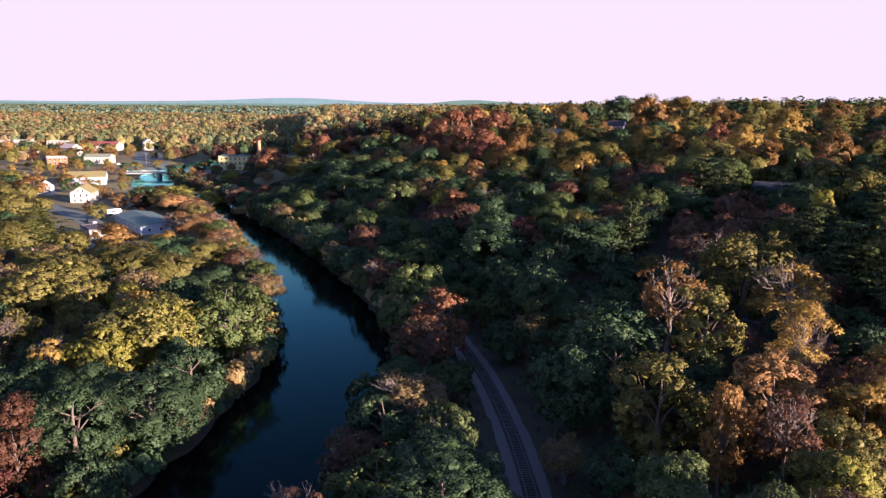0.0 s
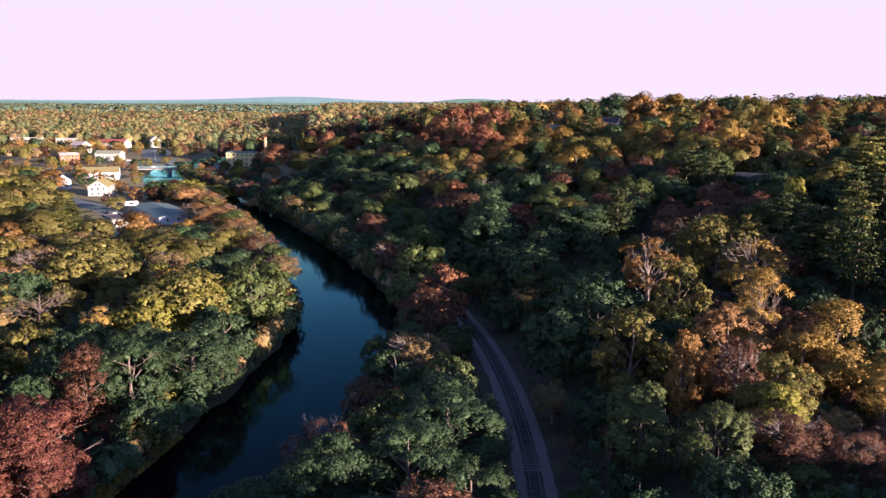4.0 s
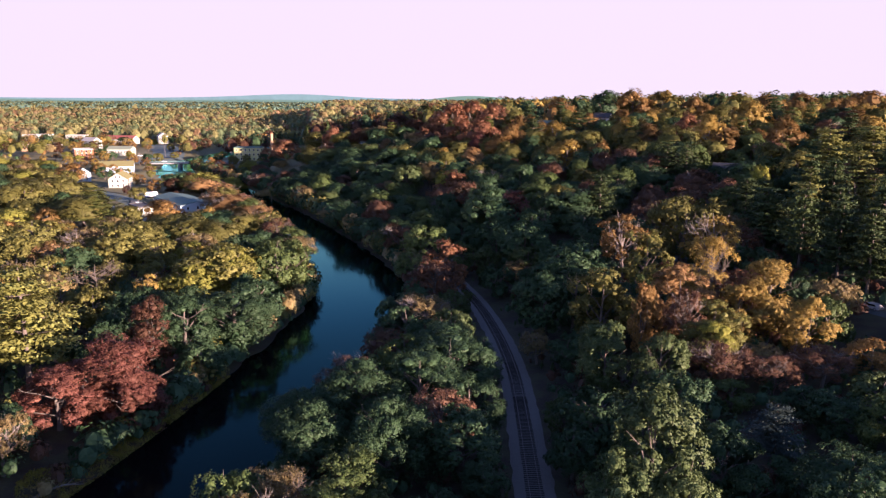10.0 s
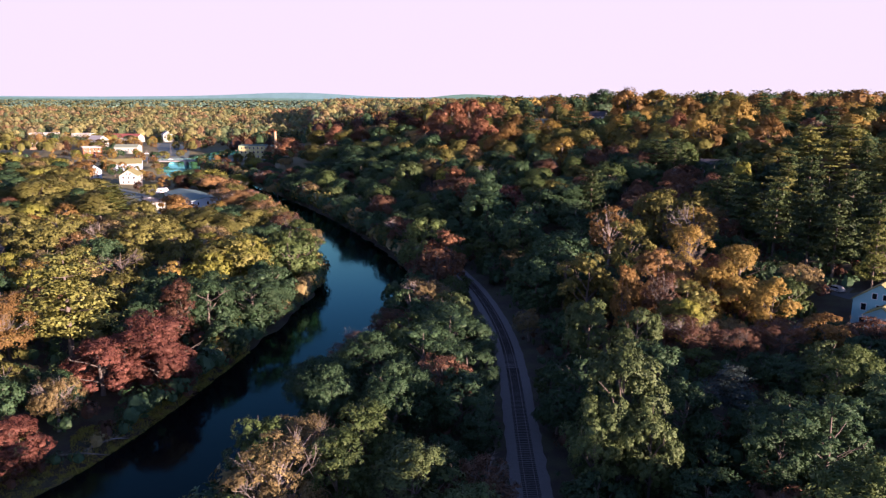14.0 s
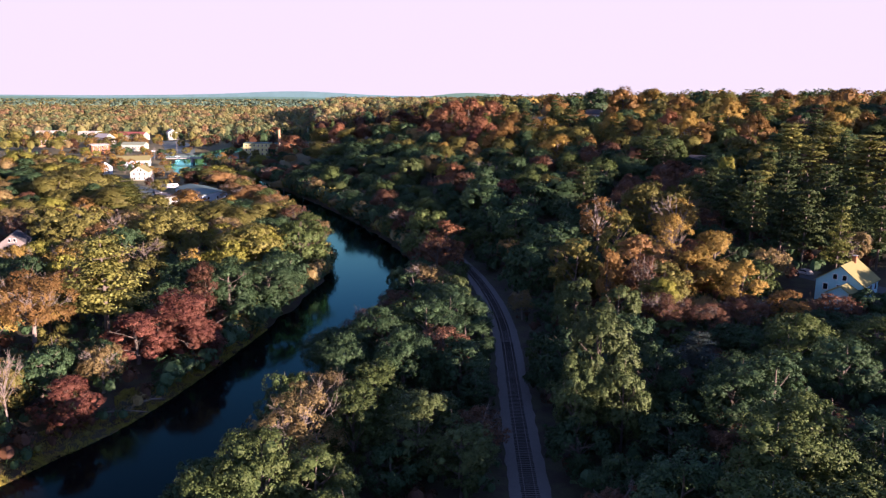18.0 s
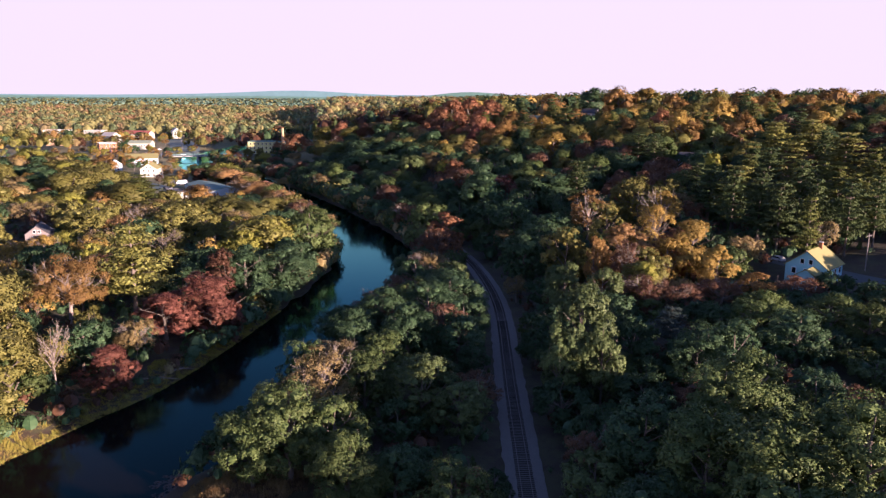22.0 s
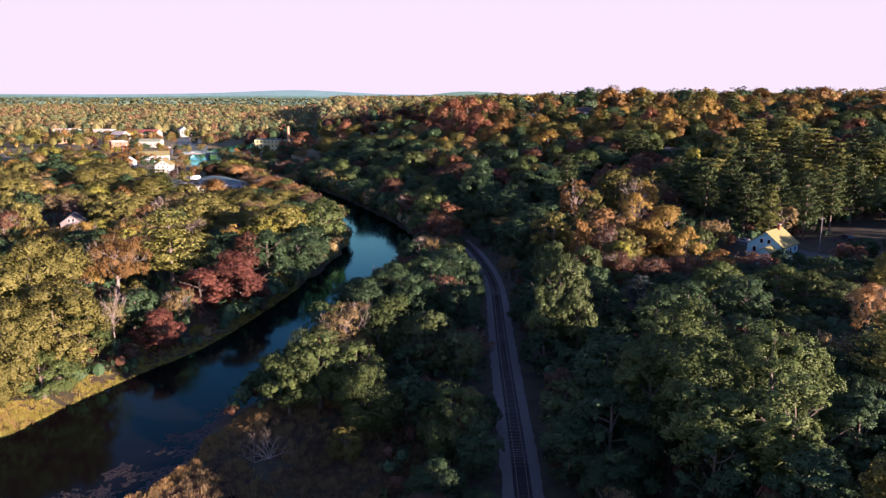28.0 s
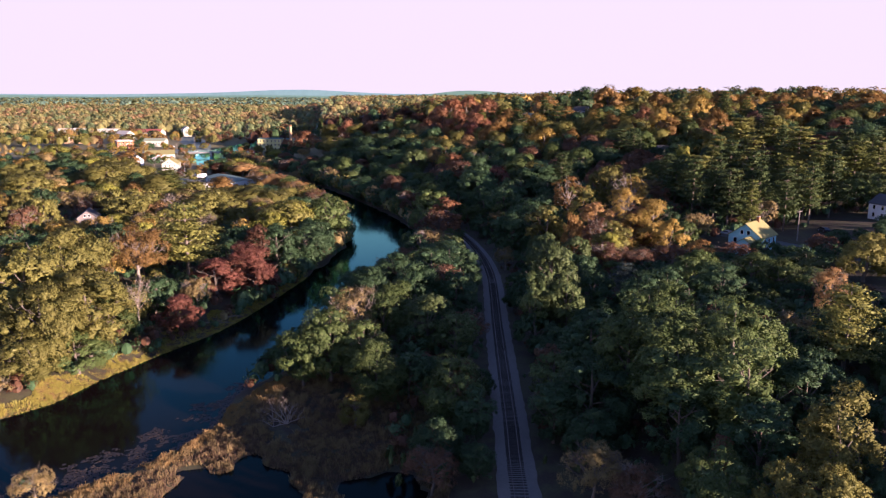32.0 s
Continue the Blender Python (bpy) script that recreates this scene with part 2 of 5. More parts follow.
def part(name, bm, material, parent, label=""):
    me = bpy.data.meshes.new(name)
    bm.to_mesh(me)
    bm.free()
    me.materials.append(material)
    ob = new(name, me)
    ob.parent = parent
    if label:
        tagged(ob, label)
    return ob


def box_bm(x0, y0, z0, x1, y1, z1, bevel=0.0):
    bm = bmesh.new()
    bmesh.ops.create_cube(bm, size=1)
    for v in bm.verts:
        v.co = Vector(((x0 + x1) / 2 + v.co.x * (x1 - x0), (y0 + y1) / 2 + v.co.y * (y1 - y0), (z0 + z1) / 2 + v.co.z * (z1 - z0)))
    if bevel:
        bmesh.ops.bevel(bm, geom=bm.edges[:], offset=bevel, segments=1, affect="EDGES")
    return bm


def prism_bm(outline, y0, y1):
    """An outline in x and z, drawn out along y."""
    bm = bmesh.new()
    a = [bm.verts.new((x, y0, z)) for x, z in outline]
    b = [bm.verts.new((x, y1, z)) for x, z in outline]
    bm.faces.new(a)
    bm.faces.new(b[::-1])
    for i in range(len(a)):
        j = (i + 1) % len(a)
        bm.faces.new((a[j], a[i], b[i], b[j]))
    bmesh.ops.recalc_face_normals(bm, faces=bm.faces[:])
    return bm


def empty(name, m):
    ob = new(name)
    ob.empty_display_size = 0.2
    ob.matrix_world = m
    return ob


def tube_arrays(points, radii, sides=6):
    pts = [np.array(p, float) for p in points]
    v, f = [], []
    for i, p in enumerate(pts):
        d = pts[min(i + 1, len(pts) - 1)] - pts[max(i - 1, 0)]
        d /= np.linalg.norm(d) + 1e-9
        a = np.cross(d, (0.3, 0.9, 0.2))
        a /= np.linalg.norm(a) + 1e-9
        b = np.cross(d, a)
        for k in range(sides):
            w = 2 * math.pi * k / sides
            v.append(p + radii[i] * (math.cos(w) * a + math.sin(w) * b))
    for i in range(len(pts) - 1):
        for k in range(sides):
            j = (k + 1) % sides
            f.append((i * sides + k, i * sides + j, (i + 1) * sides + j, (i + 1) * sides + k))
    return v, f


def join_arrays(pieces):
    v, f = [], []
    for a, b in pieces:
        o = len(v)
        v += list(a)
        f += [tuple(i + o for i in q) for q in b]
    return v, f


# ---- terrain ----
RIVER = [(-420, -60), (-250, 20), (-130, 75), (-70, 120), (-57, 145), (-48, 170), (-40, 200), (-32, 250), (-28, 300),
         (-36, 335), (-54, 380), (-82, 440), (-109, 490), (-145, 556), (-201, 630), (-228, 690), (-245, 770), (-240, 960)]
RAIL = [(9.6, -60), (10.0, 90), (10.6, 130), (11.2, 180), (12.0, 224), (11.4, 245), (9.4, 266), (6.0, 288), (0.5, 312),
        (-7, 340), (-18, 375), (-34, 420), (-60, 470), (-110, 560), (-160, 660), (-190, 1000)]


def dense(points, step):
    """Points every step metres along a smooth line through the given ones."""
    out, n = [], len(points)
    for i in range(n - 1):
        p0, p1, p2, p3 = [np.array(points[min(max(j, 0), n - 1)], float) for j in (i - 1, i, i + 1, i + 2)]
        k = max(1, int(np.linalg.norm(p2 - p1) / step))
        for s in np.arange(k) / k:
            out.append(0.5 * (2 * p1 + (p2 - p0) * s + (2 * p0 - 5 * p1 + 4 * p2 - p3) * s * s + (3 * p1 - p0 - 3 * p2 + p3) * s ** 3))
    out.append(np.array(points[-1], float))
    return np.array(out)


RIVER_LINE, RAIL_LINE = dense(RIVER, 6), dense(RAIL, 6)


def near(line, x, y):
    """Distance from (x, y) to the line, and the side: positive to the right of its way."""
    x, y = np.atleast_1d(np.asarray(x, float)), np.atleast_1d(np.asarray(y, float))
    best, side = np.full(x.shape, 1e9), np.zeros(x.shape)
    for (ax, ay), (bx, by) in zip(line[:-1], line[1:]):
        dx, dy = bx - ax, by - ay
        s = np.clip(((x - ax) * dx + (y - ay) * dy) / (dx * dx + dy * dy), 0, 1)
        d = np.hypot(x - ax - s * dx, y - ay - s * dy)
        m = d < best
        best, side = np.where(m, d, best), np.where(m, np.sign((x - ax) * dy - (y - ay) * dx), side)
    return best, side


def step(a, b, v):
    s = np.clip((v - a) / (b - a), 0, 1)
    return s * s * (3 - 2 * s)


def ground_height(x, y):
    x, y = np.atleast_1d(np.asarray(x, float)), np.atleast_1d(np.asarray(y, float))
    d, side = near(RIVER_LINE, x, y)
    d = d - 14 - 3.0 * (side < 0) * step(185, 160, y)
    rd, rside = near(RAIL_LINE, x, y)
    z = np.where(d < 0, -2.5 + np.clip(d, -8, 0) * 0.3, 0)
    bank = -2.5 + 2.2 * step(0, 9, d) + 1.6 * step(9, 60, d)
    right = side > 0
    marsh = step(92, 106, y) * (1 - step(128, 146, y)) * step(8, -4, x)
    wavy = 1 + 0.16 * np.sin(x * 0.55 + 0.3 * y) + 0.12 * np.sin(y * 0.8 - 0.35 * x)
    pool = wavy * np.minimum(np.hypot((x + 32) / 11, (y - 105) / 10.5), np.hypot((x + 9.5) / 6.5, (y - 105) / 9.5))
    low = -2.95 + 0.7 * step(2, 7, d) + 0.5 * step(-20, -5, x) - 0.9 * step(1.1, 0.8, pool)
    bank_r = np.minimum(bank, 0.0) * (1 - marsh) + np.minimum(bank, low) * marsh
    u = np.clip(np.where(rside > 0, rd - 9, 0), 0, 420)
    lift = 3.5 * step(3, 20, u) + 0.085 * u * (1 + 0.45 * step(230, 390, y) + 0.55 * step(390, 600, y)) * (1 - 0.7 * step(1000, 1900, y))
    lift = lift * (1 - 0.7 * step(200, 340, x - 0.45 * (y - 300)))
    flat_top = step(300, 450, y)
    hill = 56 * np.tanh(lift / 56) * (1 - flat_top) + 41 * np.tanh(lift * 1.32 / 41) * flat_top
    left = bank + 18 * step(950, 1700, y) * step(900, -300, x)
    dry = np.where(right, bank_r + hill, left)
    z = np.where(d < 0, z, dry)
    # the bench that carries the track
    flat = 1 - step(4.0, 8.0, rd)
    return np.where((d > 0) & (rd < 9), z * (1 - flat) + -0.35 * flat, z)


def spread(lo, a, b, hi, fine, coarse):
    left = [a]
    s = fine
    while left[-1] > lo:
        s = min(s * coarse, 260)
        left.append(left[-1] - s)
    right = [b]
    s = fine
    while right[-1] < hi:
        s = min(s * coarse, 260)
        right.append(right[-1] + s)
    return np.array(left[::-1][:-1] + list(np.arange(a, b, fine)) + right)


gx, gy = spread(-4700, -150, 140, 4700, 2.5, 1.12), spread(-900, 60, 520, 4800, 2.5, 1.12)
GX, GY = np.meshgrid(gx, gy)
GZ = ground_height(GX.ravel(), GY.ravel())
rough = np.array([noise.noise((x * 0.12, y * 0.12, 0)) for x, y in zip(GX.ravel(), GY.ravel())])
rail_gap = near(RAIL_LINE, GX.ravel(), GY.ravel())[0]
GZ = GZ + rough * 0.35 * step(5, 12, rail_gap)
nx, ny = len(gx), len(gy)
gfaces = [(j * nx + i, j * nx + i + 1, (j + 1) * nx + i + 1, (j + 1) * nx + i) for j in range(ny - 1) for i in range(nx - 1)]
ground = mesh_ob("ground", np.stack([GX.ravel(), GY.ravel(), GZ], 1), gfaces, GROUND, smooth=True)
tagged(ground, "earth with leaf litter and patches of dry grass", "ground", kind="structure")


def g_at(x, y):
    return float(ground_height(x, y)[0])


def ribbon(name, line, width, z_of, mat, label, category, ragged=0.0):
    line = np.asarray(line)
    d = np.gradient(line, axis=0)
    n = np.stack([d[:, 1], -d[:, 0]], 1) / np.linalg.norm(d, axis=1)[:, None]
    cols = [-1, -0.5, 0, 0.5, 1]
    v, f = [], []
    for p, q in zip(line, n):
        for c in cols:
            w_ = width / 2 * (1 + ragged * (noise.noise((p[0] * 0.35, p[1] * 0.35, 4.0 * c)) if abs(c) == 1 else 0.0))
            x, y = p + q * c * w_
            v.append((x, y, z_of(x, y)))
    k = len(cols)
    for i in range(len(line) - 1):
        for c in range(k - 1):
            f.append((i * k + c, i * k + c + 1, (i + 1) * k + c + 1, (i + 1) * k + c))
    ob = mesh_ob(name, v, f, mat, smooth=True)
    return tagged(ob, label, category, kind="structure")


ribbon("pond", dense([(-52, 101), (-30, 101), (4, 101)], 3), 34, lambda x, y: -2.515, WATER, "dark still pool among marsh reeds", "pond")
ribbon("water", RIVER_LINE, 74, lambda x, y: -2.5, WATER, "calm dark river reflecting the sky", "river")


# ---- trees ----
def sprays(centres, normals, size, jitter, r):
    """Loose bent leaf sprays at the centres, facing roughly along the normals."""
    n = len(centres)
    d = normals + r.normal(0, jitter, (n, 3))
    d /= np.linalg.norm(d, axis=1)[:, None] + 1e-9
    a = np.cross(d, r.normal(0, 1, (n, 3)))
    a /= np.linalg.norm(a, axis=1)[:, None] + 1e-9
    b = np.cross(d, a)
    s = (size * r.uniform(0.6, 1.3, n))[:, None]
    w = s * r.uniform(0.45, 0.8, n)[:, None]
    fold = d * s * 0.25
    return np.stack([centres - a * s * 0.6, centres - b * w * 0.5 + fold, centres + a * s * 0.6, centres + b * w * 0.5 + fold], 1)


def sphere_points(n, r, low=-1.0):
    z = r.uniform(low, 1, n)
    t = r.uniform(0, 2 * math.pi, n)
    q = np.sqrt(1 - z * z)
    return np.stack([q * np.cos(t), q * np.sin(t), z], 1)


def crown_lobes(style, r, full=True, broad=1.0):
    """Centres and radii of the main lobes of a crown 10 m wide (16 m when broad) and 16 m tall."""
    if style == "oak":
        n = int((31 if full else 24) * broad)
        c = sphere_points(n, r, -0.95)
        reach = r.uniform(0.50, 1.0, n) ** 0.7
        cen = c * reach[:, None] * np.array([3.9, 3.9, 6.2]) + np.array([0, 0, 8.2])
        rad = r.uniform(1.05, 2.0, n)
    elif style == "maple":
        n = int((26 if full else 20) * broad)
        h = (np.arange(n) + r.uniform(0, 1, n)) / n
        wide = 3.9 * np.sin(np.pi * np.clip(h * 0.80 + 0.16, 0, 1)) ** 0.8
        t = r.uniform(0, 2 * math.pi, n)
        q = wide * r.uniform(0.45, 1.0, n)
        cen = np.stack([q * np.cos(t), q * np.sin(t), 2.4 + h * 12.2], 1)
        rad = r.uniform(0.95, 1.75, n)
    else:
        n = int(30 * broad)
        c = sphere_points(n, r, -0.5)
        cen = c * r.uniform(0.45, 1.0, n)[:, None] * np.array([4.1, 4.1, 5.8]) + np.array([0, 0, 8.8])
        rad = r.uniform(0.8, 1.5, n)
    return cen * np.array([broad, broad, 1.0]), rad * broad ** 0.35


def core_quads(cen, rad, r):
    """Rough inner bodies of the clumps: lumpy eight-sided boulders as quads."""
    out = []
    for c, q in zip(cen, rad):
        rings = []
        for z, w in ((-0.75, 0.35), (-0.2, 0.85), (0.35, 0.8), (0.75, 0.3)):
            t = np.arange(6) * math.pi / 3 + r.uniform(0, 1)
            rr = q * w * 0.70 * r.uniform(0.8, 1.15, 6)
            rings.append(np.stack([c[0] + rr * np.cos(t), c[1] + rr * np.sin(t), np.full(6, c[2] + z * q * 0.85)], 1))
        for a, b in zip(rings[:-1], rings[1:]):
            for k in range(6):
                j = (k + 1) % 6
                out.append([a[k], a[j], b[j], b[k]])
        out.append([rings[-1][0], rings[-1][1], rings[-1][3], rings[-1][4]])
    return np.array(out)


def leafy_crown(style, seed, clumps, per_clump, size, full=True, broad=1.0, calm=0.0):
    """Lobes that carry small tufts of leaf sprays, with gaps between them."""
    r = np.random.default_rng(seed)
    cen, rad = crown_lobes(style, r, full, broad)
    rad = rad * (1 + 0.3 * calm)
    mid = np.array([0, 0, 7.5])
    pts, nor = [], []
    for c, q in zip(cen, rad):
        out = (c - mid) / (np.linalg.norm(c - mid) + 1e-6)
        d = sphere_points(clumps * 2, r)
        d = d[np.argsort(-(d @ (out * 0.8 + np.array([0, 0, 0.55])) + r.normal(0, 0.25, len(d))))[:clumps]]
        for e in d:
            tuft = c + e * q * r.uniform(0.72, 1.12) * np.array([1, 1, 0.85])
            tr = q * r.uniform(0.20, 0.40) * (1 + 0.4 * calm)
            m = int(per_clump * r.uniform(0.6, 1.3))
            g = sphere_points(m, r)
            g = np.where((g @ (e + np.array([0, 0, 0.4])))[:, None] < -0.35, -g, g)
            k = r.uniform(0.5, 1.3, m) if style != "thin" else r.uniform(0.2, 1.7, m)
            pts.append(tuft + g * (tr * k)[:, None])
            nor.append(g * 0.55 * (1 - calm) + e * 0.35 + out * (0.25 + 0.6 * calm) + np.array([0, 0, 0.12]))
    pts, nor = np.concatenate(pts), np.concatenate(nor)
    q = sprays(pts, nor, size, 0.5, r)
    soft = nor + r.normal(0, 0.26 * (1 - 0.6 * calm), nor.shape)
    if style != "thin":
        core = core_quads(cen, rad * (0.60 + 0.25 * calm), r)
        q = np.concatenate([core, q])
        soft = np.concatenate([core.mean(1) - np.repeat(cen, len(core) // len(cen), axis=0), soft])
    return quads_mesh("crown_" + style, q, [LEAF["green"]], None, soft)


def pine_crown(seed, per, size):
    """Whorls of boughs that carry upturned tufts of needles."""
    r = np.random.default_rng(seed)
    pts, nor = [], []
    for k in range(11):
        h = 4.4 + k * 1.05 + r.uniform(-0.25, 0.25)
        reach = (4.9 * (1 - (k / 11.5) ** 1.5) + 0.6) * r.uniform(0.65, 1.15)
        for b in range(6):
            t = k * 0.9 + b * math.pi / 3 + r.uniform(-0.45, 0.45)
            L = reach * r.uniform(0.40, 1.10)
            for s in np.linspace(0.30, 1.0, 3 + int(L)):
                side = r.normal(0, 0.16 * L * s + 0.1)
                c = np.array([math.cos(t) * L * s - math.sin(t) * side, math.sin(t) * L * s + math.cos(t) * side, h + L * 0.20 * s ** 2 + r.normal(0, 0.1)])
                n = int(per * r.uniform(0.6, 1.3))
                g = r.normal(0, 1, (n, 3)) * np.array([0.46, 0.46, 0.12])
                pts.append(c + g)
                nor.append(g * 0.5 + np.array([0.35 * math.cos(t), 0.35 * math.sin(t), 0.75]))
    pts, nor = np.concatenate(pts), np.concatenate(nor)
    return quads_mesh("crown_pine", sprays(pts, nor, size, 0.45, r), [LEAF["pine"]], None, nor + r.normal(0, 0.28, nor.shape))


def trunk_mesh(style, seed):
    r = np.random.default_rng(seed)
    pieces = []
    if style == "pine":
        pieces.append(tube_arrays([(0, 0, -0.6), (0.05, 0, 4), (0, 0.1, 9), (0.05, 0, 15.6)], [0.30, 0.24, 0.17, 0.04]))
        for k in range(16):
            h, t, L = r.uniform(3.5, 13), r.uniform(0, 6.28), 0
            L = 3.8 * (1 - (h - 3) / 13)
            pieces.append(tube_arrays([(0, 0, h), (L * math.cos(t), L * math.sin(t), h + 0.25 * L)], [0.07, 0.02], 4))
    else:
        full = style in ("bare", "thin")
        split = r.uniform(3.5, 5.5)
        pieces.append(tube_arrays([(0, 0, -0.6), (0.1, 0, 1.5), (r.uniform(-0.3, 0.3), r.uniform(-0.3, 0.3), split), (r.uniform(-0.6, 0.6), r.uniform(-0.6, 0.6), 11), (0, 0, 14.6)],
                                  [0.36, 0.27, 0.22, 0.11, 0.02]))
        for k in range(16 if full else 9):
            t, up = k * 2.4 + r.uniform(-0.4, 0.4), r.uniform(split * 0.8, 10.5)
            L = r.uniform(3.0, 4.6) * (1 - (up - 4) / 14)
            p0 = np.array([0, 0, up])
            p1 = p0 + np.array([math.cos(t) * L * 0.5, math.sin(t) * L * 0.5, L * r.uniform(0.45, 0.8)])
            p2 = p0 + np.array([math.cos(t) * L, math.sin(t) * L, L * r.uniform(0.9, 1.5)])
            pieces.append(tube_arrays([p0, p1, p2], [0.12, 0.08, 0.02], 5))
            for _ in range(7 if full else 2):
                s = r.uniform(0.3, 1.0)
                q0 = p1 * (1 - s) + p2 * s
                q1 = q0 + r.normal(0, 0.5, 3) + np.array([math.cos(t) * 0.6, math.sin(t) * 0.6, r.uniform(0.5, 1.5)])
                pieces.append(tube_arrays([q0, q1], [0.045, 0.012], 4))
                if full:
                    for _ in range(2):
                        q2 = q1 + r.normal(0, 0.45, 3) + np.array([0, 0, 0.5])
                        pieces.append(tube_arrays([q0 * 0.4 + q1 * 0.6, q2], [0.025, 0.008], 3))
    v, f = join_arrays(pieces)
    return mesh_ob("trunk_" + style, v, f, BARK, smooth=True, link=False)


CROWNS, TRUNKS = {}, {}
for style in ("oak", "maple", "thin"):
    CROWNS[style, "near"] = [leafy_crown(style, 11 + i, 17, 36 if style != "thin" else 22, 0.26 if style != "thin" else 0.22) for i in range(4)]
    CROWNS[style, "mid"] = [leafy_crown(style, 31 + i, 12, 22 if style != "thin" else 18, 0.40 if style != "thin" else 0.32, False) for i in range(5)]
    CROWNS[style, "near", "broad"] = [leafy_crown(style, 111 + i, 20, 36 if style != "thin" else 24, 0.26 if style != "thin" else 0.22, True, 1.6) for i in range(3)]
    CROWNS[style, "mid", "broad"] = [leafy_crown(style, 131 + i, 13, 22 if style != "thin" else 18, 0.46 if style != "thin" else 0.36, False, 1.6) for i in range(4)]
    CROWNS[style, "far"] = [leafy_crown(style, 151 + i, 11, 20, 0.48, False, 1.0, 0.8) for i in range(5)]
    CROWNS[style, "far", "broad"] = [leafy_crown(style, 171 + i, 12, 22, 0.52, False, 1.6, 0.8) for i in range(4)]
CROWNS["pine", "near"] = [pine_crown(51 + i, 24, 0.34) for i in range(3)]
CROWNS["pine", "mid"] = [pine_crown(61 + i, 17, 0.44) for i in range(3)]
CROWNS["bare", "near"] = [leafy_crown("thin", 71 + i, 4, 5, 0.30) for i in range(2)]
CROWNS["bare", "mid"] = CROWNS["bare", "far"] = CROWNS["bare", "near"]
CROWNS["pine", "far"] = CROWNS["pine", "mid"]
for style in ("oak", "maple", "thin", "pine", "bare"):
    TRUNKS[style] = [trunk_mesh("oak" if style == "maple" else style, 81 + i) for i in range(3)]

TREE_WORDS = {
    "oak_green": "broad oak with dense dark green leaves", "oak_olive": "broad tree with olive and yellowing leaves", "oak_moss": "broad tree with mossy green leaves",
    "oak_yellow": "broadleaf tree with bright yellow-green autumn leaves", "oak_pale": "tall broadleaf tree with pale grey-green leaves",
    "maple_coral": "tall maple in coral-red autumn leaf", "thin_rose": "half-bare tree with faded rose-brown leaves", "thin_salmon": "spreading tree with pale salmon-orange leaves", "pine_olive": "tall pine with olive-green needles", "maple_red": "maple in full red autumn colour", "maple_dark": "maple with dull dark red leaves",
    "maple_orange": "maple with warm orange autumn leaves", "maple_rose": "tall maple with faded rose-red leaves", "maple_salmon": "tall tree with dry salmon-coloured leaves", "maple_gold": "rounded maple with golden orange leaves",
    "thin_orange": "half-bare tree with thin orange leaves", "thin_yellow": "half-bare tree with pale yellow leaves",
    "thin_gold": "half-bare tree with tan and gold leaves", "thin_tan": "half-bare tree with dry tan leaves",
    "thin_olive": "airy tree with fine olive-green leaves", "thin_red": "half-bare tree with thin reddish leaves", "bare_tan": "nearly bare grey tree",
    "pine_green": "tall dark green pine with bare lower trunk", "pine_pale": "tall pine with sunlit yellow-green needles",
    "pine_blue": "young blue-green spruce among darker trees",
}
TREE_LEAF = {"oak_green": "green", "oak_olive": "olive", "oak_moss": "moss", "oak_yellow": "yellow", "oak_pale": "pale", "maple_coral": "coral", "thin_rose": "brown", "thin_salmon": "salmon", "pine_olive": "pineolive", "maple_red": "red", "maple_dark": "dark",
             "maple_orange": "orange", "maple_rose": "rose", "maple_salmon": "salmon", "maple_gold": "gold", "thin_orange": "orange", "thin_yellow": "yellow", "thin_gold": "gold", "thin_tan": "tan",
             "thin_red": "red", "thin_olive": "olive", "bare_tan": "tan", "pine_green": "pine", "pine_pale": "pinepale", "pine_blue": "blue"}
tree_places = []


def tree(x, y, h, r, kind, where="beside the river", detail="near"):
    style, seed = kind.split("_")[0], len(tree_places)
    name = {"oak": "oak_tree", "maple": "maple_tree", "thin": "autumn_tree", "pine": "pine_tree", "bare": "bare_tree"}[style] if kind == "oak_green" or style != "oak" else "hardwood_tree" if kind == "oak_olive" else "broadleaf_tree"
    if h < 7:
        name = "bush"
    z = g_at(x, y)
    wide = 1.18 * min(r, 0.75 * h) / 5.0
    top = empty(name, pose(x, y, z - 0.05, 0, 0, (seed * 137.5) % 360) @ Matrix.Diagonal((wide, wide, h / 16.0, 1)))
    tagged(top, f"{TREE_WORDS[kind] if h >= 7 else 'low bush' + TREE_WORDS[kind][TREE_WORDS[kind].index(' with'):] if ' with' in TREE_WORDS[kind] else TREE_WORDS[kind]} {where}", "bush" if h < 7 else "tree")
    broad = style in ("oak", "maple", "thin") and wide > 1.5 * h / 16.0
    pool, tp = CROWNS[(style, detail, "broad") if broad else (style, detail)], TRUNKS[style]
    crown = new("crown", pool[seed % len(pool)])
    crown.parent = top
    if broad:
        crown.scale = (0.625, 0.625, 1.0)
    crown.material_slots[0].link = "OBJECT"
    crown.material_slots[0].material = LEAF[TREE_LEAF[kind]]
    trunk = new("trunk", tp[seed % len(tp)])
    trunk.parent = top
    if style in ("bare", "thin") and seed % 2:
        trunk.material_slots[0].link = "OBJECT"
        trunk.material_slots[0].material = BARK_PALE
    tree_places.append((x, y, min(r, 0.75 * h)))
    return top


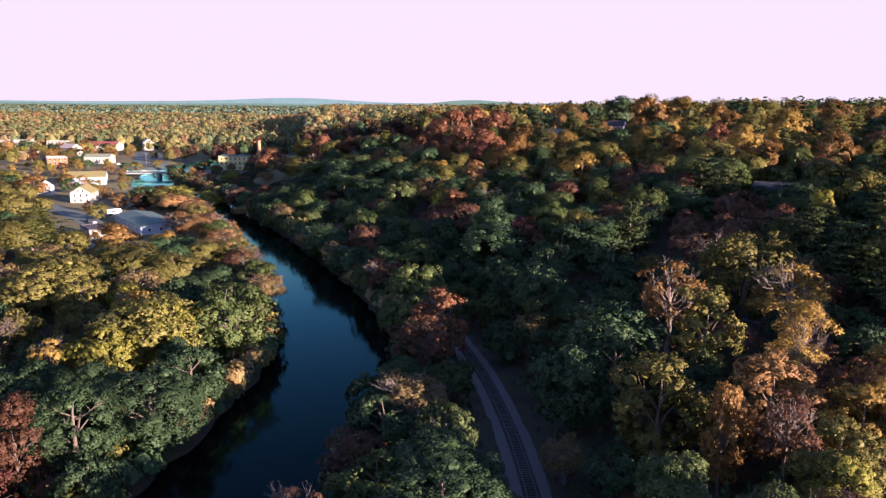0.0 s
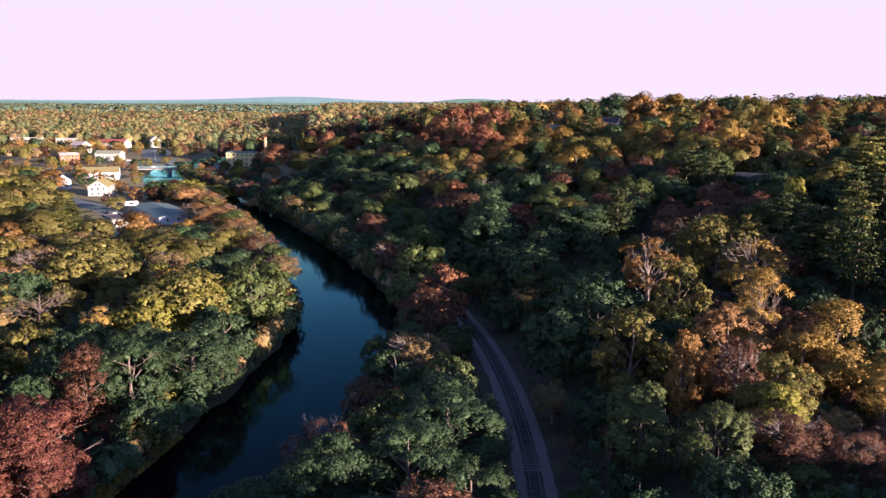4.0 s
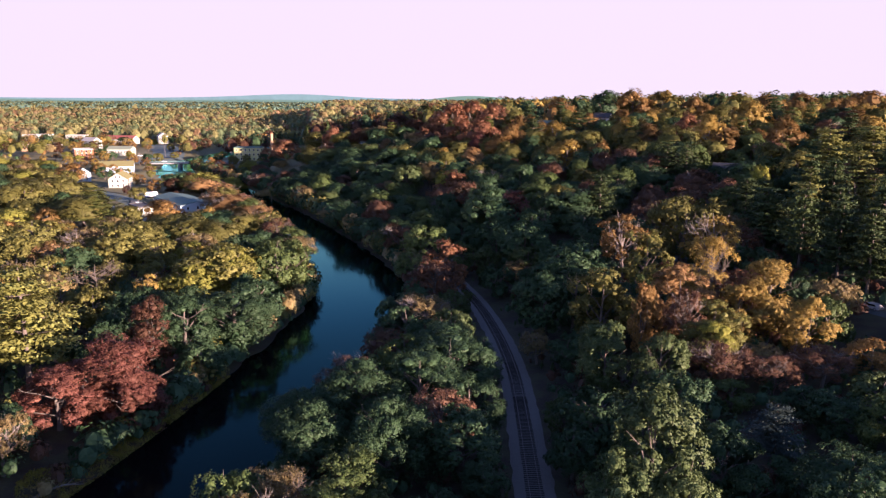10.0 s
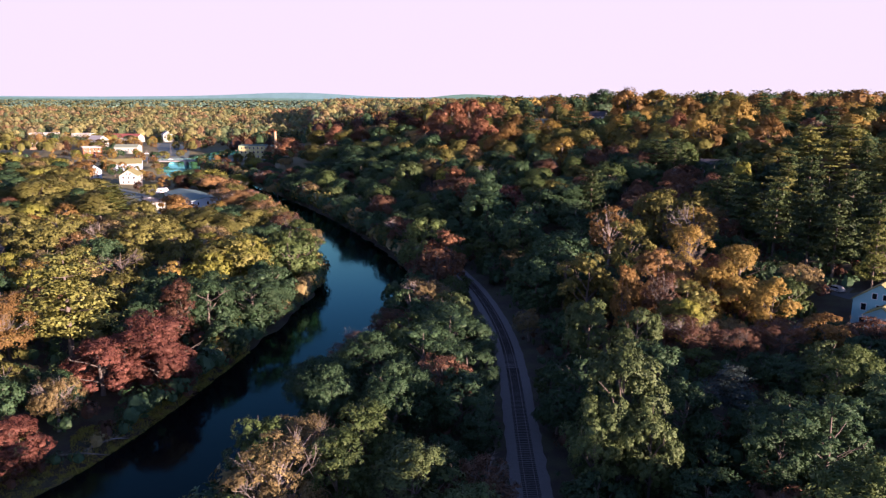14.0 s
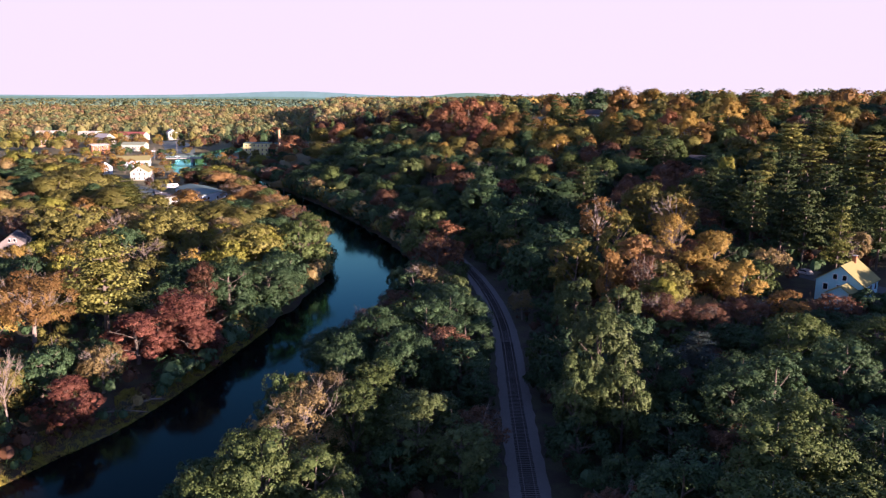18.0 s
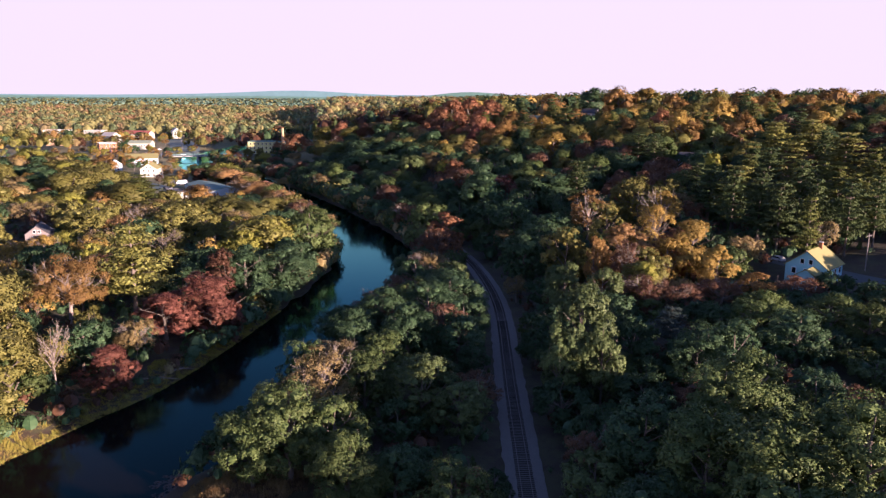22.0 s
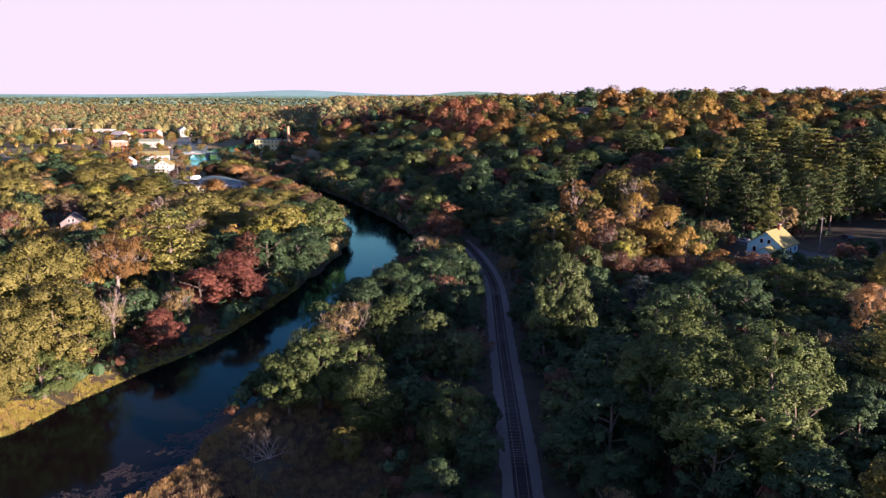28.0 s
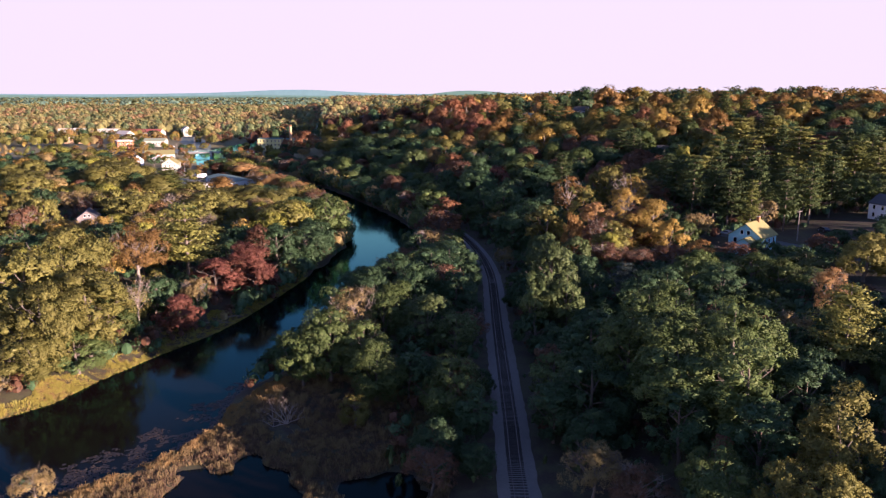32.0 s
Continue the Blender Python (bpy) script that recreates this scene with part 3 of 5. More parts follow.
TREES_0 = [
    (-80, 222, 25, 9.6, "pine_pale"),
    (-90, 210, 20, 8.7, "thin_orange"),
    (-67, 179, 9, 5.6, "maple_red"),
    (-60, 216, 14, 9.4, "maple_red"),
    (-62, 235, 16, 4.6, "maple_dark"),
    (-75, 175, 15, 3.0, "bare_tan"),
    (-64, 286, 17, 11.9, "oak_olive"),
    (-50, 295, 18, 8.9, "oak_moss"),
    (-58, 244, 14, 7.2, "oak_green"),
    (-51, 255, 14, 9.2, "oak_green"),
    (-112, 343, 13, 10.0, "oak_olive"),
    (-103, 363, 12, 10.0, "oak_olive"),
    (-146, 510, 11, 13.7, "thin_salmon"),
    (-145, 567, 10, 10.1, "oak_yellow"),
    (-121, 328, 13, 6.2, "thin_tan"),
    (-141, 332, 15, 10.2, "oak_olive"),
    (-206, 436, 15, 16.8, "oak_olive"),
    (-154, 399, 14, 11.1, "pine_olive"),
    (-326, 608, 14, 18.5, "oak_yellow"),
    (-249, 566, 12, 12.1, "maple_orange"),
    (-92, 174, 26, 11.9, "oak_olive"),
    (-94, 162, 24, 8.6, "oak_olive"),
    (-79, 159, 20, 7.9, "oak_olive"),
]
TREES_1 = [
    (-84, 150, 19, 8.6, "oak_olive"),
    (-78, 166, 13, 5.1, "oak_moss"),
    (-85, 145, 11, 7.3, "oak_olive"),
    (-78, 151, 9, 6.4, "oak_moss"),
    (-218, 378, 15, 16.5, "oak_olive"),
    (-173, 337, 13, 10.3, "thin_tan"),
    (-210, 481, 13, 16.4, "oak_olive"),
    (-78, 273, 12, 3.8, "thin_gold"),
    (-109, 323, 14, 11.0, "oak_olive"),
    (-159, 400, 14, 11.3, "oak_olive"),
    (-88, 334, 11, 7.7, "thin_tan"),
    (-85, 353, 12, 7.6, "oak_olive"),
    (-107, 437, 11, 9.3, "thin_salmon"),
    (-52, 305, 16, 7.3, "oak_moss"),
    (-127, 406, 11, 8.4, "maple_orange"),
    (-63, 285, 17, 8.7, "oak_yellow"),
    (-68, 274, 15, 6.5, "oak_yellow"),
    (-63, 258, 13, 6.3, "oak_green"),
    (-49, 268, 13, 6.3, "oak_green"),
    (-134, 310, 14, 12.4, "oak_olive"),
    (-122, 324, 13, 6.2, "bare_tan"),
    (-97, 284, 11, 6.3, "bare_tan"),
    (-121, 307, 12, 7.0, "thin_salmon"),
    (-109, 334, 13, 8.8, "oak_olive"),
]
TREES_2 = [
    (-97, 358, 12, 8.5, "oak_olive"),
    (-161, 415, 15, 10.2, "pine_olive"),
    (-212, 448, 15, 15.5, "oak_olive"),
    (-10, 328, 16, 7.9, "oak_moss"),
    (-3, 297, 16, 7.1, "maple_rose"),
    (-6, 289, 13, 6.4, "thin_rose"),
    (-7, 260, 11, 6.6, "thin_tan"),
    (-15, 245, 9, 5.1, "thin_rose"),
    (-1, 234, 12, 7.7, "oak_green"),
    (-16, 211, 13, 6.6, "oak_green"),
    (-6, 209, 14, 7.0, "oak_green"),
    (-21, 192, 14, 5.7, "oak_green"),
    (-10, 190, 15, 6.4, "oak_green"),
    (2, 204, 12, 5.3, "oak_green"),
    (-13, 175, 14, 4.3, "oak_moss"),
    (-21, 171, 14, 4.3, "thin_tan"),
    (-27, 171, 15, 4.1, "oak_moss"),
    (4, 184, 9, 3.2, "oak_green"),
    (-22, 160, 16, 5.3, "thin_tan"),
    (-24, 145, 16, 6.8, "oak_moss"),
    (-29, 143, 13, 4.6, "oak_moss"),
    (-17, 145, 13, 5.1, "oak_moss"),
    (-15, 163, 15, 4.4, "oak_moss"),
    (-5, 161, 14, 5.3, "oak_pale"),
]
TREES_3 = [
    (1, 156, 12, 4.2, "oak_pale"),
    (-1, 225, 12, 9.4, "oak_green"),
    (-23, 201, 13, 7.0, "oak_green"),
    (-14, 137, 13, 5.8, "oak_moss"),
    (0, 128, 13, 5.9, "oak_moss"),
    (2, 130, 12, 2.5, "thin_rose"),
    (-2, 113, 9, 3.9, "oak_green"),
    (-17, 129, 6, 2.8, "oak_olive"),
    (-8, 137, 11, 3.7, "oak_green"),
    (4, 121, 9, 3.3, "oak_green"),
    (23, 173, 24, 5.4, "oak_pale"),
    (19, 170, 17, 3.6, "oak_pale"),
    (26, 168, 17, 3.5, "oak_pale"),
    (30, 240, 20, 6.2, "oak_olive"),
    (36, 231, 17, 2.5, "maple_orange"),
    (27, 219, 16, 4.8, "oak_pale"),
    (34, 210, 15, 4.0, "oak_pale"),
    (47, 222, 14, 4.9, "oak_olive"),
    (21, 260, 16, 7.5, "oak_green"),
    (30, 274, 17, 8.8, "oak_green"),
    (45, 238, 18, 6.6, "maple_salmon"),
    (63, 238, 17, 8.3, "maple_gold"),
    (55, 232, 14, 5.2, "maple_gold"),
    (65, 225, 13, 4.4, "maple_gold"),
]
TREES_4 = [
    (45, 213, 10, 5.6, "thin_rose"),
    (70, 212, 8, 5.0, "maple_orange"),
    (62, 212, 8, 5.5, "thin_rose"),
    (53, 210, 8, 4.5, "thin_rose"),
    (43, 186, 10, 3.7, "pine_blue"),
    (47, 164, 14, 4.8, "oak_green"),
    (41, 164, 12, 3.9, "oak_green"),
    (45, 171, 11, 5.2, "oak_green"),
    (60, 186, 12, 5.7, "oak_moss"),
    (74, 185, 10, 6.6, "oak_moss"),
    (63, 175, 11, 6.3, "oak_green"),
    (78, 178, 10, 4.8, "oak_moss"),
    (37, 140, 16, 5.2, "oak_moss"),
    (26, 138, 16, 5.5, "oak_green"),
    (31, 127, 18, 5.9, "oak_moss"),
    (36, 120, 18, 5.8, "oak_moss"),
    (47, 125, 16, 5.5, "oak_moss"),
    (50, 142, 13, 4.9, "oak_green"),
    (43, 144, 16, 7.6, "oak_moss"),
    (45, 119, 19, 8.0, "oak_moss"),
    (34, 112, 16, 6.3, "oak_moss"),
    (42, 106, 17, 5.9, "oak_moss"),
    (67, 127, 18, 5.7, "pine_pale"),
    (78, 155, 14, 3.8, "thin_salmon"),
]
TREES_5 = [
    (102, 186, 13, 6.9, "oak_olive"),
    (23, 120, 14, 6.8, "oak_green"),
    (17, 119, 11, 4.1, "oak_green"),
    (20, 100, 10, 4.4, "thin_tan"),
    (36, 97, 8, 2.2, "maple_red"),
    (48, 91, 16, 4.4, "oak_olive"),
    (37, 81, 13, 3.1, "oak_olive"),
    (41, 78, 13, 3.5, "oak_olive"),
    (32, 83, 12, 4.1, "oak_moss"),
    (33, 105, 12, 4.4, "oak_green"),
    (41, 97, 12, 4.4, "oak_green"),
    (53, 110, 12, 4.6, "oak_green"),
    (58, 238, 16, 5.1, "maple_rose"),
    (49, 243, 17, 6.2, "thin_gold"),
    (44, 230, 15, 4.0, "thin_rose"),
    (38, 233, 15, 2.1, "maple_orange"),
    (43, 282, 22, 6.1, "thin_orange"),
    (63, 297, 22, 9.1, "oak_olive"),
    (65, 279, 21, 7.1, "thin_gold"),
    (58, 257, 20, 4.6, "thin_gold"),
    (46, 270, 19, 5.6, "oak_olive"),
    (28, 262, 17, 5.9, "oak_green"),
    (46, 219, 12, 3.6, "oak_yellow"),
    (41, 350, 16, 9.8, "oak_green"),
]
TREES_6 = [
    (12, 357, 16, 9.3, "oak_green"),
    (22, 357, 14, 4.7, "maple_red"),
    (31, 345, 16, 8.0, "oak_green"),
    (21, 313, 16, 7.5, "oak_green"),
    (-4, 646, 24, 13.9, "maple_coral"),
    (11, 650, 24, 14.0, "maple_coral"),
    (25, 605, 24, 12.5, "maple_coral"),
    (2, 554, 22, 10.6, "maple_coral"),
    (14, 537, 22, 10.2, "maple_coral"),
    (36, 576, 22, 8.1, "oak_olive"),
    (31, 514, 20, 9.1, "maple_orange"),
    (13, 520, 17, 6.9, "maple_red"),
    (25, 508, 16, 8.0, "maple_orange"),
    (42, 567, 20, 7.3, "thin_orange"),
    (-11, 612, 20, 11.9, "maple_rose"),
    (-22, 594, 15, 6.6, "maple_coral"),
    (-46, 616, 20, 5.6, "pine_olive"),
    (-57, 630, 17, 10.3, "thin_tan"),
    (-46, 580, 13, 6.0, "maple_salmon"),
    (-96, 671, 17, 8.4, "maple_coral"),
    (-117, 716, 15, 9.6, "oak_olive"),
    (-81, 635, 16, 9.6, "oak_olive"),
    (-132, 663, 15, 12.3, "maple_rose"),
    (-49, 717, 18, 13.4, "maple_dark"),
]
TREES_7 = [
    (-31, 703, 18, 13.0, "maple_dark"),
    (-173, 765, 11, 10.4, "maple_rose"),
    (-160, 661, 9, 7.5, "oak_yellow"),
    (-96, 591, 15, 10.4, "oak_olive"),
    (-76, 563, 15, 10.9, "oak_moss"),
    (-62, 570, 15, 10.0, "oak_olive"),
    (-32, 534, 15, 9.6, "oak_olive"),
    (-19, 508, 15, 9.7, "oak_olive"),
    (-6, 485, 15, 8.2, "oak_olive"),
    (1, 518, 15, 7.6, "oak_olive"),
    (8, 485, 15, 7.0, "maple_salmon"),
    (12, 452, 13, 7.6, "thin_olive"),
    (-120, 547, 12, 8.9, "thin_rose"),
    (-102, 538, 13, 8.7, "thin_rose"),
    (-106, 510, 9, 9.8, "thin_tan"),
    (-84, 546, 15, 12.4, "oak_green"),
    (-62, 519, 16, 13.3, "oak_green"),
    (-43, 488, 16, 12.3, "oak_green"),
    (-84, 494, 14, 9.4, "oak_green"),
    (-45, 457, 15, 8.6, "oak_green"),
    (-33, 453, 14, 7.1, "thin_rose"),
    (-23, 418, 14, 9.0, "oak_green"),
    (-49, 425, 12, 7.9, "bare_tan"),
    (-56, 424, 10, 10.5, "thin_tan"),
]
TREES_8 = [
    (-24, 352, 12, 6.2, "oak_moss"),
    (-36, 383, 11, 9.3, "oak_green"),
    (-22, 367, 12, 6.6, "oak_green"),
    (-7, 433, 14, 2.4, "oak_yellow"),
    (-1, 426, 15, 5.7, "maple_rose"),
    (3, 402, 15, 5.6, "thin_rose"),
    (16, 429, 14, 7.9, "bare_tan"),
    (27, 446, 14, 3.6, "maple_red"),
    (21, 364, 15, 5.6, "maple_red"),
    (31, 383, 14, 6.9, "oak_moss"),
    (39, 369, 14, 6.5, "oak_olive"),
    (108, 650, 27, 8.8, "oak_green"),
    (73, 543, 22, 8.6, "pine_green"),
    (77, 650, 23, 8.7, "thin_orange"),
    (78, 771, 18, 12.9, "maple_gold"),
    (130, 650, 25, 12.9, "maple_orange"),
    (151, 650, 24, 13.0, "maple_gold"),
    (159, 602, 20, 10.8, "maple_orange"),
    (192, 654, 20, 11.5, "maple_gold"),
    (210, 650, 21, 9.2, "oak_olive"),
    (213, 613, 20, 11.0, "maple_orange"),
    (253, 650, 21, 15.2, "maple_orange"),
    (244, 601, 18, 9.6, "oak_olive"),
    (232, 542, 18, 8.5, "maple_orange"),
]
TREES_9 = [
    (300, 650, 22, 16.2, "maple_orange"),
    (207, 650, 24, 3.2, "pine_green"),
    (115, 509, 19, 6.4, "pine_pale"),
    (92, 502, 18, 7.8, "maple_gold"),
    (100, 482, 17, 7.5, "maple_orange"),
    (121, 487, 20, 8.1, "maple_coral"),
    (126, 470, 20, 9.0, "maple_gold"),
    (105, 451, 19, 9.1, "oak_olive"),
    (88, 405, 20, 7.2, "pine_green"),
    (122, 434, 19, 6.6, "maple_orange"),
    (159, 502, 22, 11.5, "maple_gold"),
    (148, 433, 20, 8.9, "maple_orange"),
    (125, 389, 18, 6.2, "oak_olive"),
    (126, 370, 18, 5.8, "oak_olive"),
    (141, 377, 23, 9.4, "pine_pale"),
    (156, 375, 23, 10.4, "pine_pale"),
    (62, 378, 13, 4.5, "bare_tan"),
    (76, 428, 15, 5.2, "thin_rose"),
    (81, 406, 15, 6.1, "thin_rose"),
    (64, 444, 14, 8.2, "oak_green"),
    (71, 493, 15, 9.2, "oak_olive"),
    (107, 355, 17, 3.5, "thin_yellow"),
    (134, 342, 20, 8.7, "pine_pale"),
    (96, 296, 22, 8.1, "pine_pale"),
]
TREES_10 = [
    (99, 268, 20, 5.2, "pine_olive"),
    (89, 304, 20, 7.0, "pine_green"),
    (93, 270, 22, 5.2, "pine_green"),
    (105, 260, 22, 5.0, "pine_green"),
    (110, 251, 22, 4.8, "pine_green"),
    (121, 257, 22, 4.9, "pine_green"),
    (96, 244, 20, 3.6, "pine_olive"),
    (152, 337, 23, 11.1, "pine_pale"),
    (156, 297, 22, 9.8, "pine_olive"),
    (268, 495, 20, 14.5, "maple_orange"),
    (205, 406, 14, 7.5, "maple_coral"),
]
KEY_TREES = TREES_0 + TREES_1 + TREES_2 + TREES_3 + TREES_4 + TREES_5 + TREES_6 + TREES_7 + TREES_8 + TREES_9 + TREES_10


def where_words(x, y):
    d, side = near(RIVER_LINE, x, y)
    if d[0] < 34:
        return "on the river bank"
    if near(RAIL_LINE, x, y)[0][0] < 22:
        return "beside the railway track"
    return "on the wooded hillside" if side[0] > 0 else "among trees near the town"


for x, y, h, r, kind in KEY_TREES:
    tree(x, y, h, r, kind, where_words(x, y), "near" if y < 260 else "mid" if y < 350 else "far")

for x, y, h, r, kind in [(-54, 340, 12, 6.0, "thin_tan"), (-67, 208, 11, 7.5, "maple_red"), (-56, 211, 11, 6.5, "maple_red"), (-61, 358, 12, 6.5, "oak_moss"), (-70, 376, 12, 7.0, "thin_rose"), (-78, 394, 12, 7.0, "oak_olive"), (-87, 411, 12, 7.0, "thin_salmon"),
                         (-93, 427, 13, 7.5, "oak_moss"), (-101, 444, 12, 8.0, "thin_salmon"), (-110, 463, 11, 7.5, "thin_rose"), (-117, 450, 11, 8.9, "thin_salmon"), (-124, 482, 11, 8.0, "oak_olive"),
                         (-129, 500, 12, 9.0, "thin_salmon"), (-142, 521, 11, 8.0, "thin_rose"), (-158, 549, 13, 10.0, "oak_yellow"), (-150, 533, 12, 9.0, "oak_olive"), (-172, 560, 10, 9.0, "maple_dark"), (-166, 522, 9, 7.6, "maple_dark"), (-178, 580, 10, 8.0, "oak_olive")]:
    tree(x, y, h, r, kind, "leaning over the river", "near")

for x, y, h, r, kind in [(106, 396, 9, 5.0, "oak_green"), (113, 397, 7, 4.0, "oak_moss"), (122, 398, 8, 4.5, "oak_green")]:
    tree(x, y, h, r, kind, "before a cottage", "far")

# open ground that stays free of trees: centre, half sizes
CLEAR = [(92, 230, 13, 12), (108, 236, 22, 14), (140, 250, 22, 14), (150, 150, 55, 40), (-140, 455, 42, 38), (-170, 490, 34, 34), (-205, 545, 34, 34), (-240, 600, 30, 34), (-225, 665, 46, 60),
         (-290, 745, 80, 75), (-190, 740, 40, 50), (-185, 775, 36, 26), (-166, 690, 22, 56), (-155, 313, 10, 9), (-145, 293, 14, 22), (-410, 860, 60, 45), (-330, 860, 60, 60), (-400, 965, 60, 40), (-490, 1000, 50, 25), (-37, 118, 26, 24),
         (114, 402, 14, 15), (124, 462, 11, 26), (57, 582, 12, 30), (101, 622, 12, 32), (-66, 213, 9, 9), (-45, 60, 70, 45), (60, 20, 60, 50)]


def is_clear(x, y):
    c = np.zeros(np.shape(x), bool)
    for cx, cy, hx, hy in CLEAR:
        c |= (np.abs(x - cx) < hx) & (np.abs(y - cy) < hy)
    return c


def scatter(x0, x1, y0, y1, gap, r):
    """Jittered grid of places."""
    xs, ys = np.meshgrid(np.arange(x0, x1, gap), np.arange(y0, y1, gap))
    xs, ys = xs.ravel() + r.uniform(-0.4, 0.4, xs.size) * gap, ys.ravel() + r.uniform(-0.4, 0.4, ys.size) * gap
    return xs, ys


def free_places(xs, ys):
    d = near(RIVER_LINE, xs, ys)[0]
    rd = near(RAIL_LINE, xs, ys)[0]
    return (d > np.where(ys < 190, 18.0, 14.5)) & (rd > np.where(ys > 345, -1.0, np.where(ys > 320, 2.6, 4.9))) & ~is_clear(xs, ys)


fill = np.random.default_rng(21)


def fill_kind(x, y, side, u):
    if side < 0 and x > -78 and y < 400 and u < 0.75:
        return "oak_green" if u < 0.55 else "maple_dark" if u < 0.60 else "oak_moss"
    if side < 0:
        for p, k in ((0.36, "oak_olive"), (0.44, "oak_yellow"), (0.54, "thin_gold"), (0.61, "maple_orange"), (0.78, "thin_tan"), (0.97, "oak_green"), (1.1, "thin_rose")):
            if u < p:
                return k
    if x > 82 and 238 < y < 330 and u < 0.6:
        return "pine_green" if u < 0.3 else "pine_olive"
    if y > 520 and x > 40:
        table = ((0.26, "maple_gold"), (0.52, "maple_orange"), (0.72, "oak_olive"), (0.84, "pine_green"), (0.94, "oak_green"), (1.1, "thin_gold"))
    elif y > 440 and x > -12:
        table = ((0.30, "oak_olive"), (0.46, "maple_orange"), (0.66, "oak_green"), (0.78, "thin_rose"), (0.90, "maple_gold"), (1.1, "pine_olive"))
    elif y > 320 and x > 40:
        table = ((0.34, "oak_green"), (0.58, "oak_moss"), (0.72, "thin_rose"), (0.82, "pine_green"), (0.88, "bare_tan"), (1.1, "oak_olive"))
    else:
        table = ((0.62, "oak_green"), (0.78, "oak_moss"), (0.88, "thin_rose"), (0.95, "oak_pale"), (1.1, "thin_tan"))
    for p, k in table:
        if u < p:
            return k


def fill_zone(x0, x1, y0, y1, gap, low, high, close, wedge=0.66):
    xs, ys = scatter(x0, x1, y0, y1, gap, fill)
    ok = free_places(xs, ys) & (np.abs(xs) < wedge * ys + 12)
    side = near(RIVER_LINE, xs, ys)[1]
    for x, y, s in zip(xs[ok], ys[ok], side[ok]):
        if any((x - a) ** 2 + (y - b) ** 2 < (close * q + 2.2) ** 2 for a, b, q in tree_places):
            continue
        kind = fill_kind(x, y, s, fill.random())
        h = fill.uniform(18, 23) if kind.startswith("pine") and s > 0 else fill.uniform(low, high)
        r = h * (fill.uniform(0.22, 0.28) if kind.startswith("pine") else fill.uniform(0.40, 0.52) if y < 330 else fill.uniform(0.43, 0.53))
        if s < 0 and y > 330:
            h, r = h * 0.68, r * 0.8
        if abs(0.57 * x + 0.82 * y - 518) < 24 and -172 < x < 60:
            h, r = h * 0.55, r * 0.7
        if -200 < x < -95 and y > 540:
            h, r = h * 0.5, r * 0.8
        if 40 < x < 118 and 148 < y < 226:
            h, r = h * 0.6, r * 0.8
        if y < 320 and near(RAIL_LINE, x, y)[0][0] < r + 1.6:
            h, r = h * 0.6, r * 0.6
        tree(x, y, h, r, kind, where_words(x, y), "near" if y < 130 else "mid" if y < 350 else "far")


fill_zone(-150, 150, 84, 180, 8.5, 6, 10, 0.75)
fill_zone(-190, 190, 180, 300, 10.5, 8, 13, 0.80)
fill_zone(-300, 300, 300, 430, 13.5, 10, 15, 0.66)
fill_zone(-340, 400, 430, 640, 16.5, 11, 17, 0.64, 0.62)


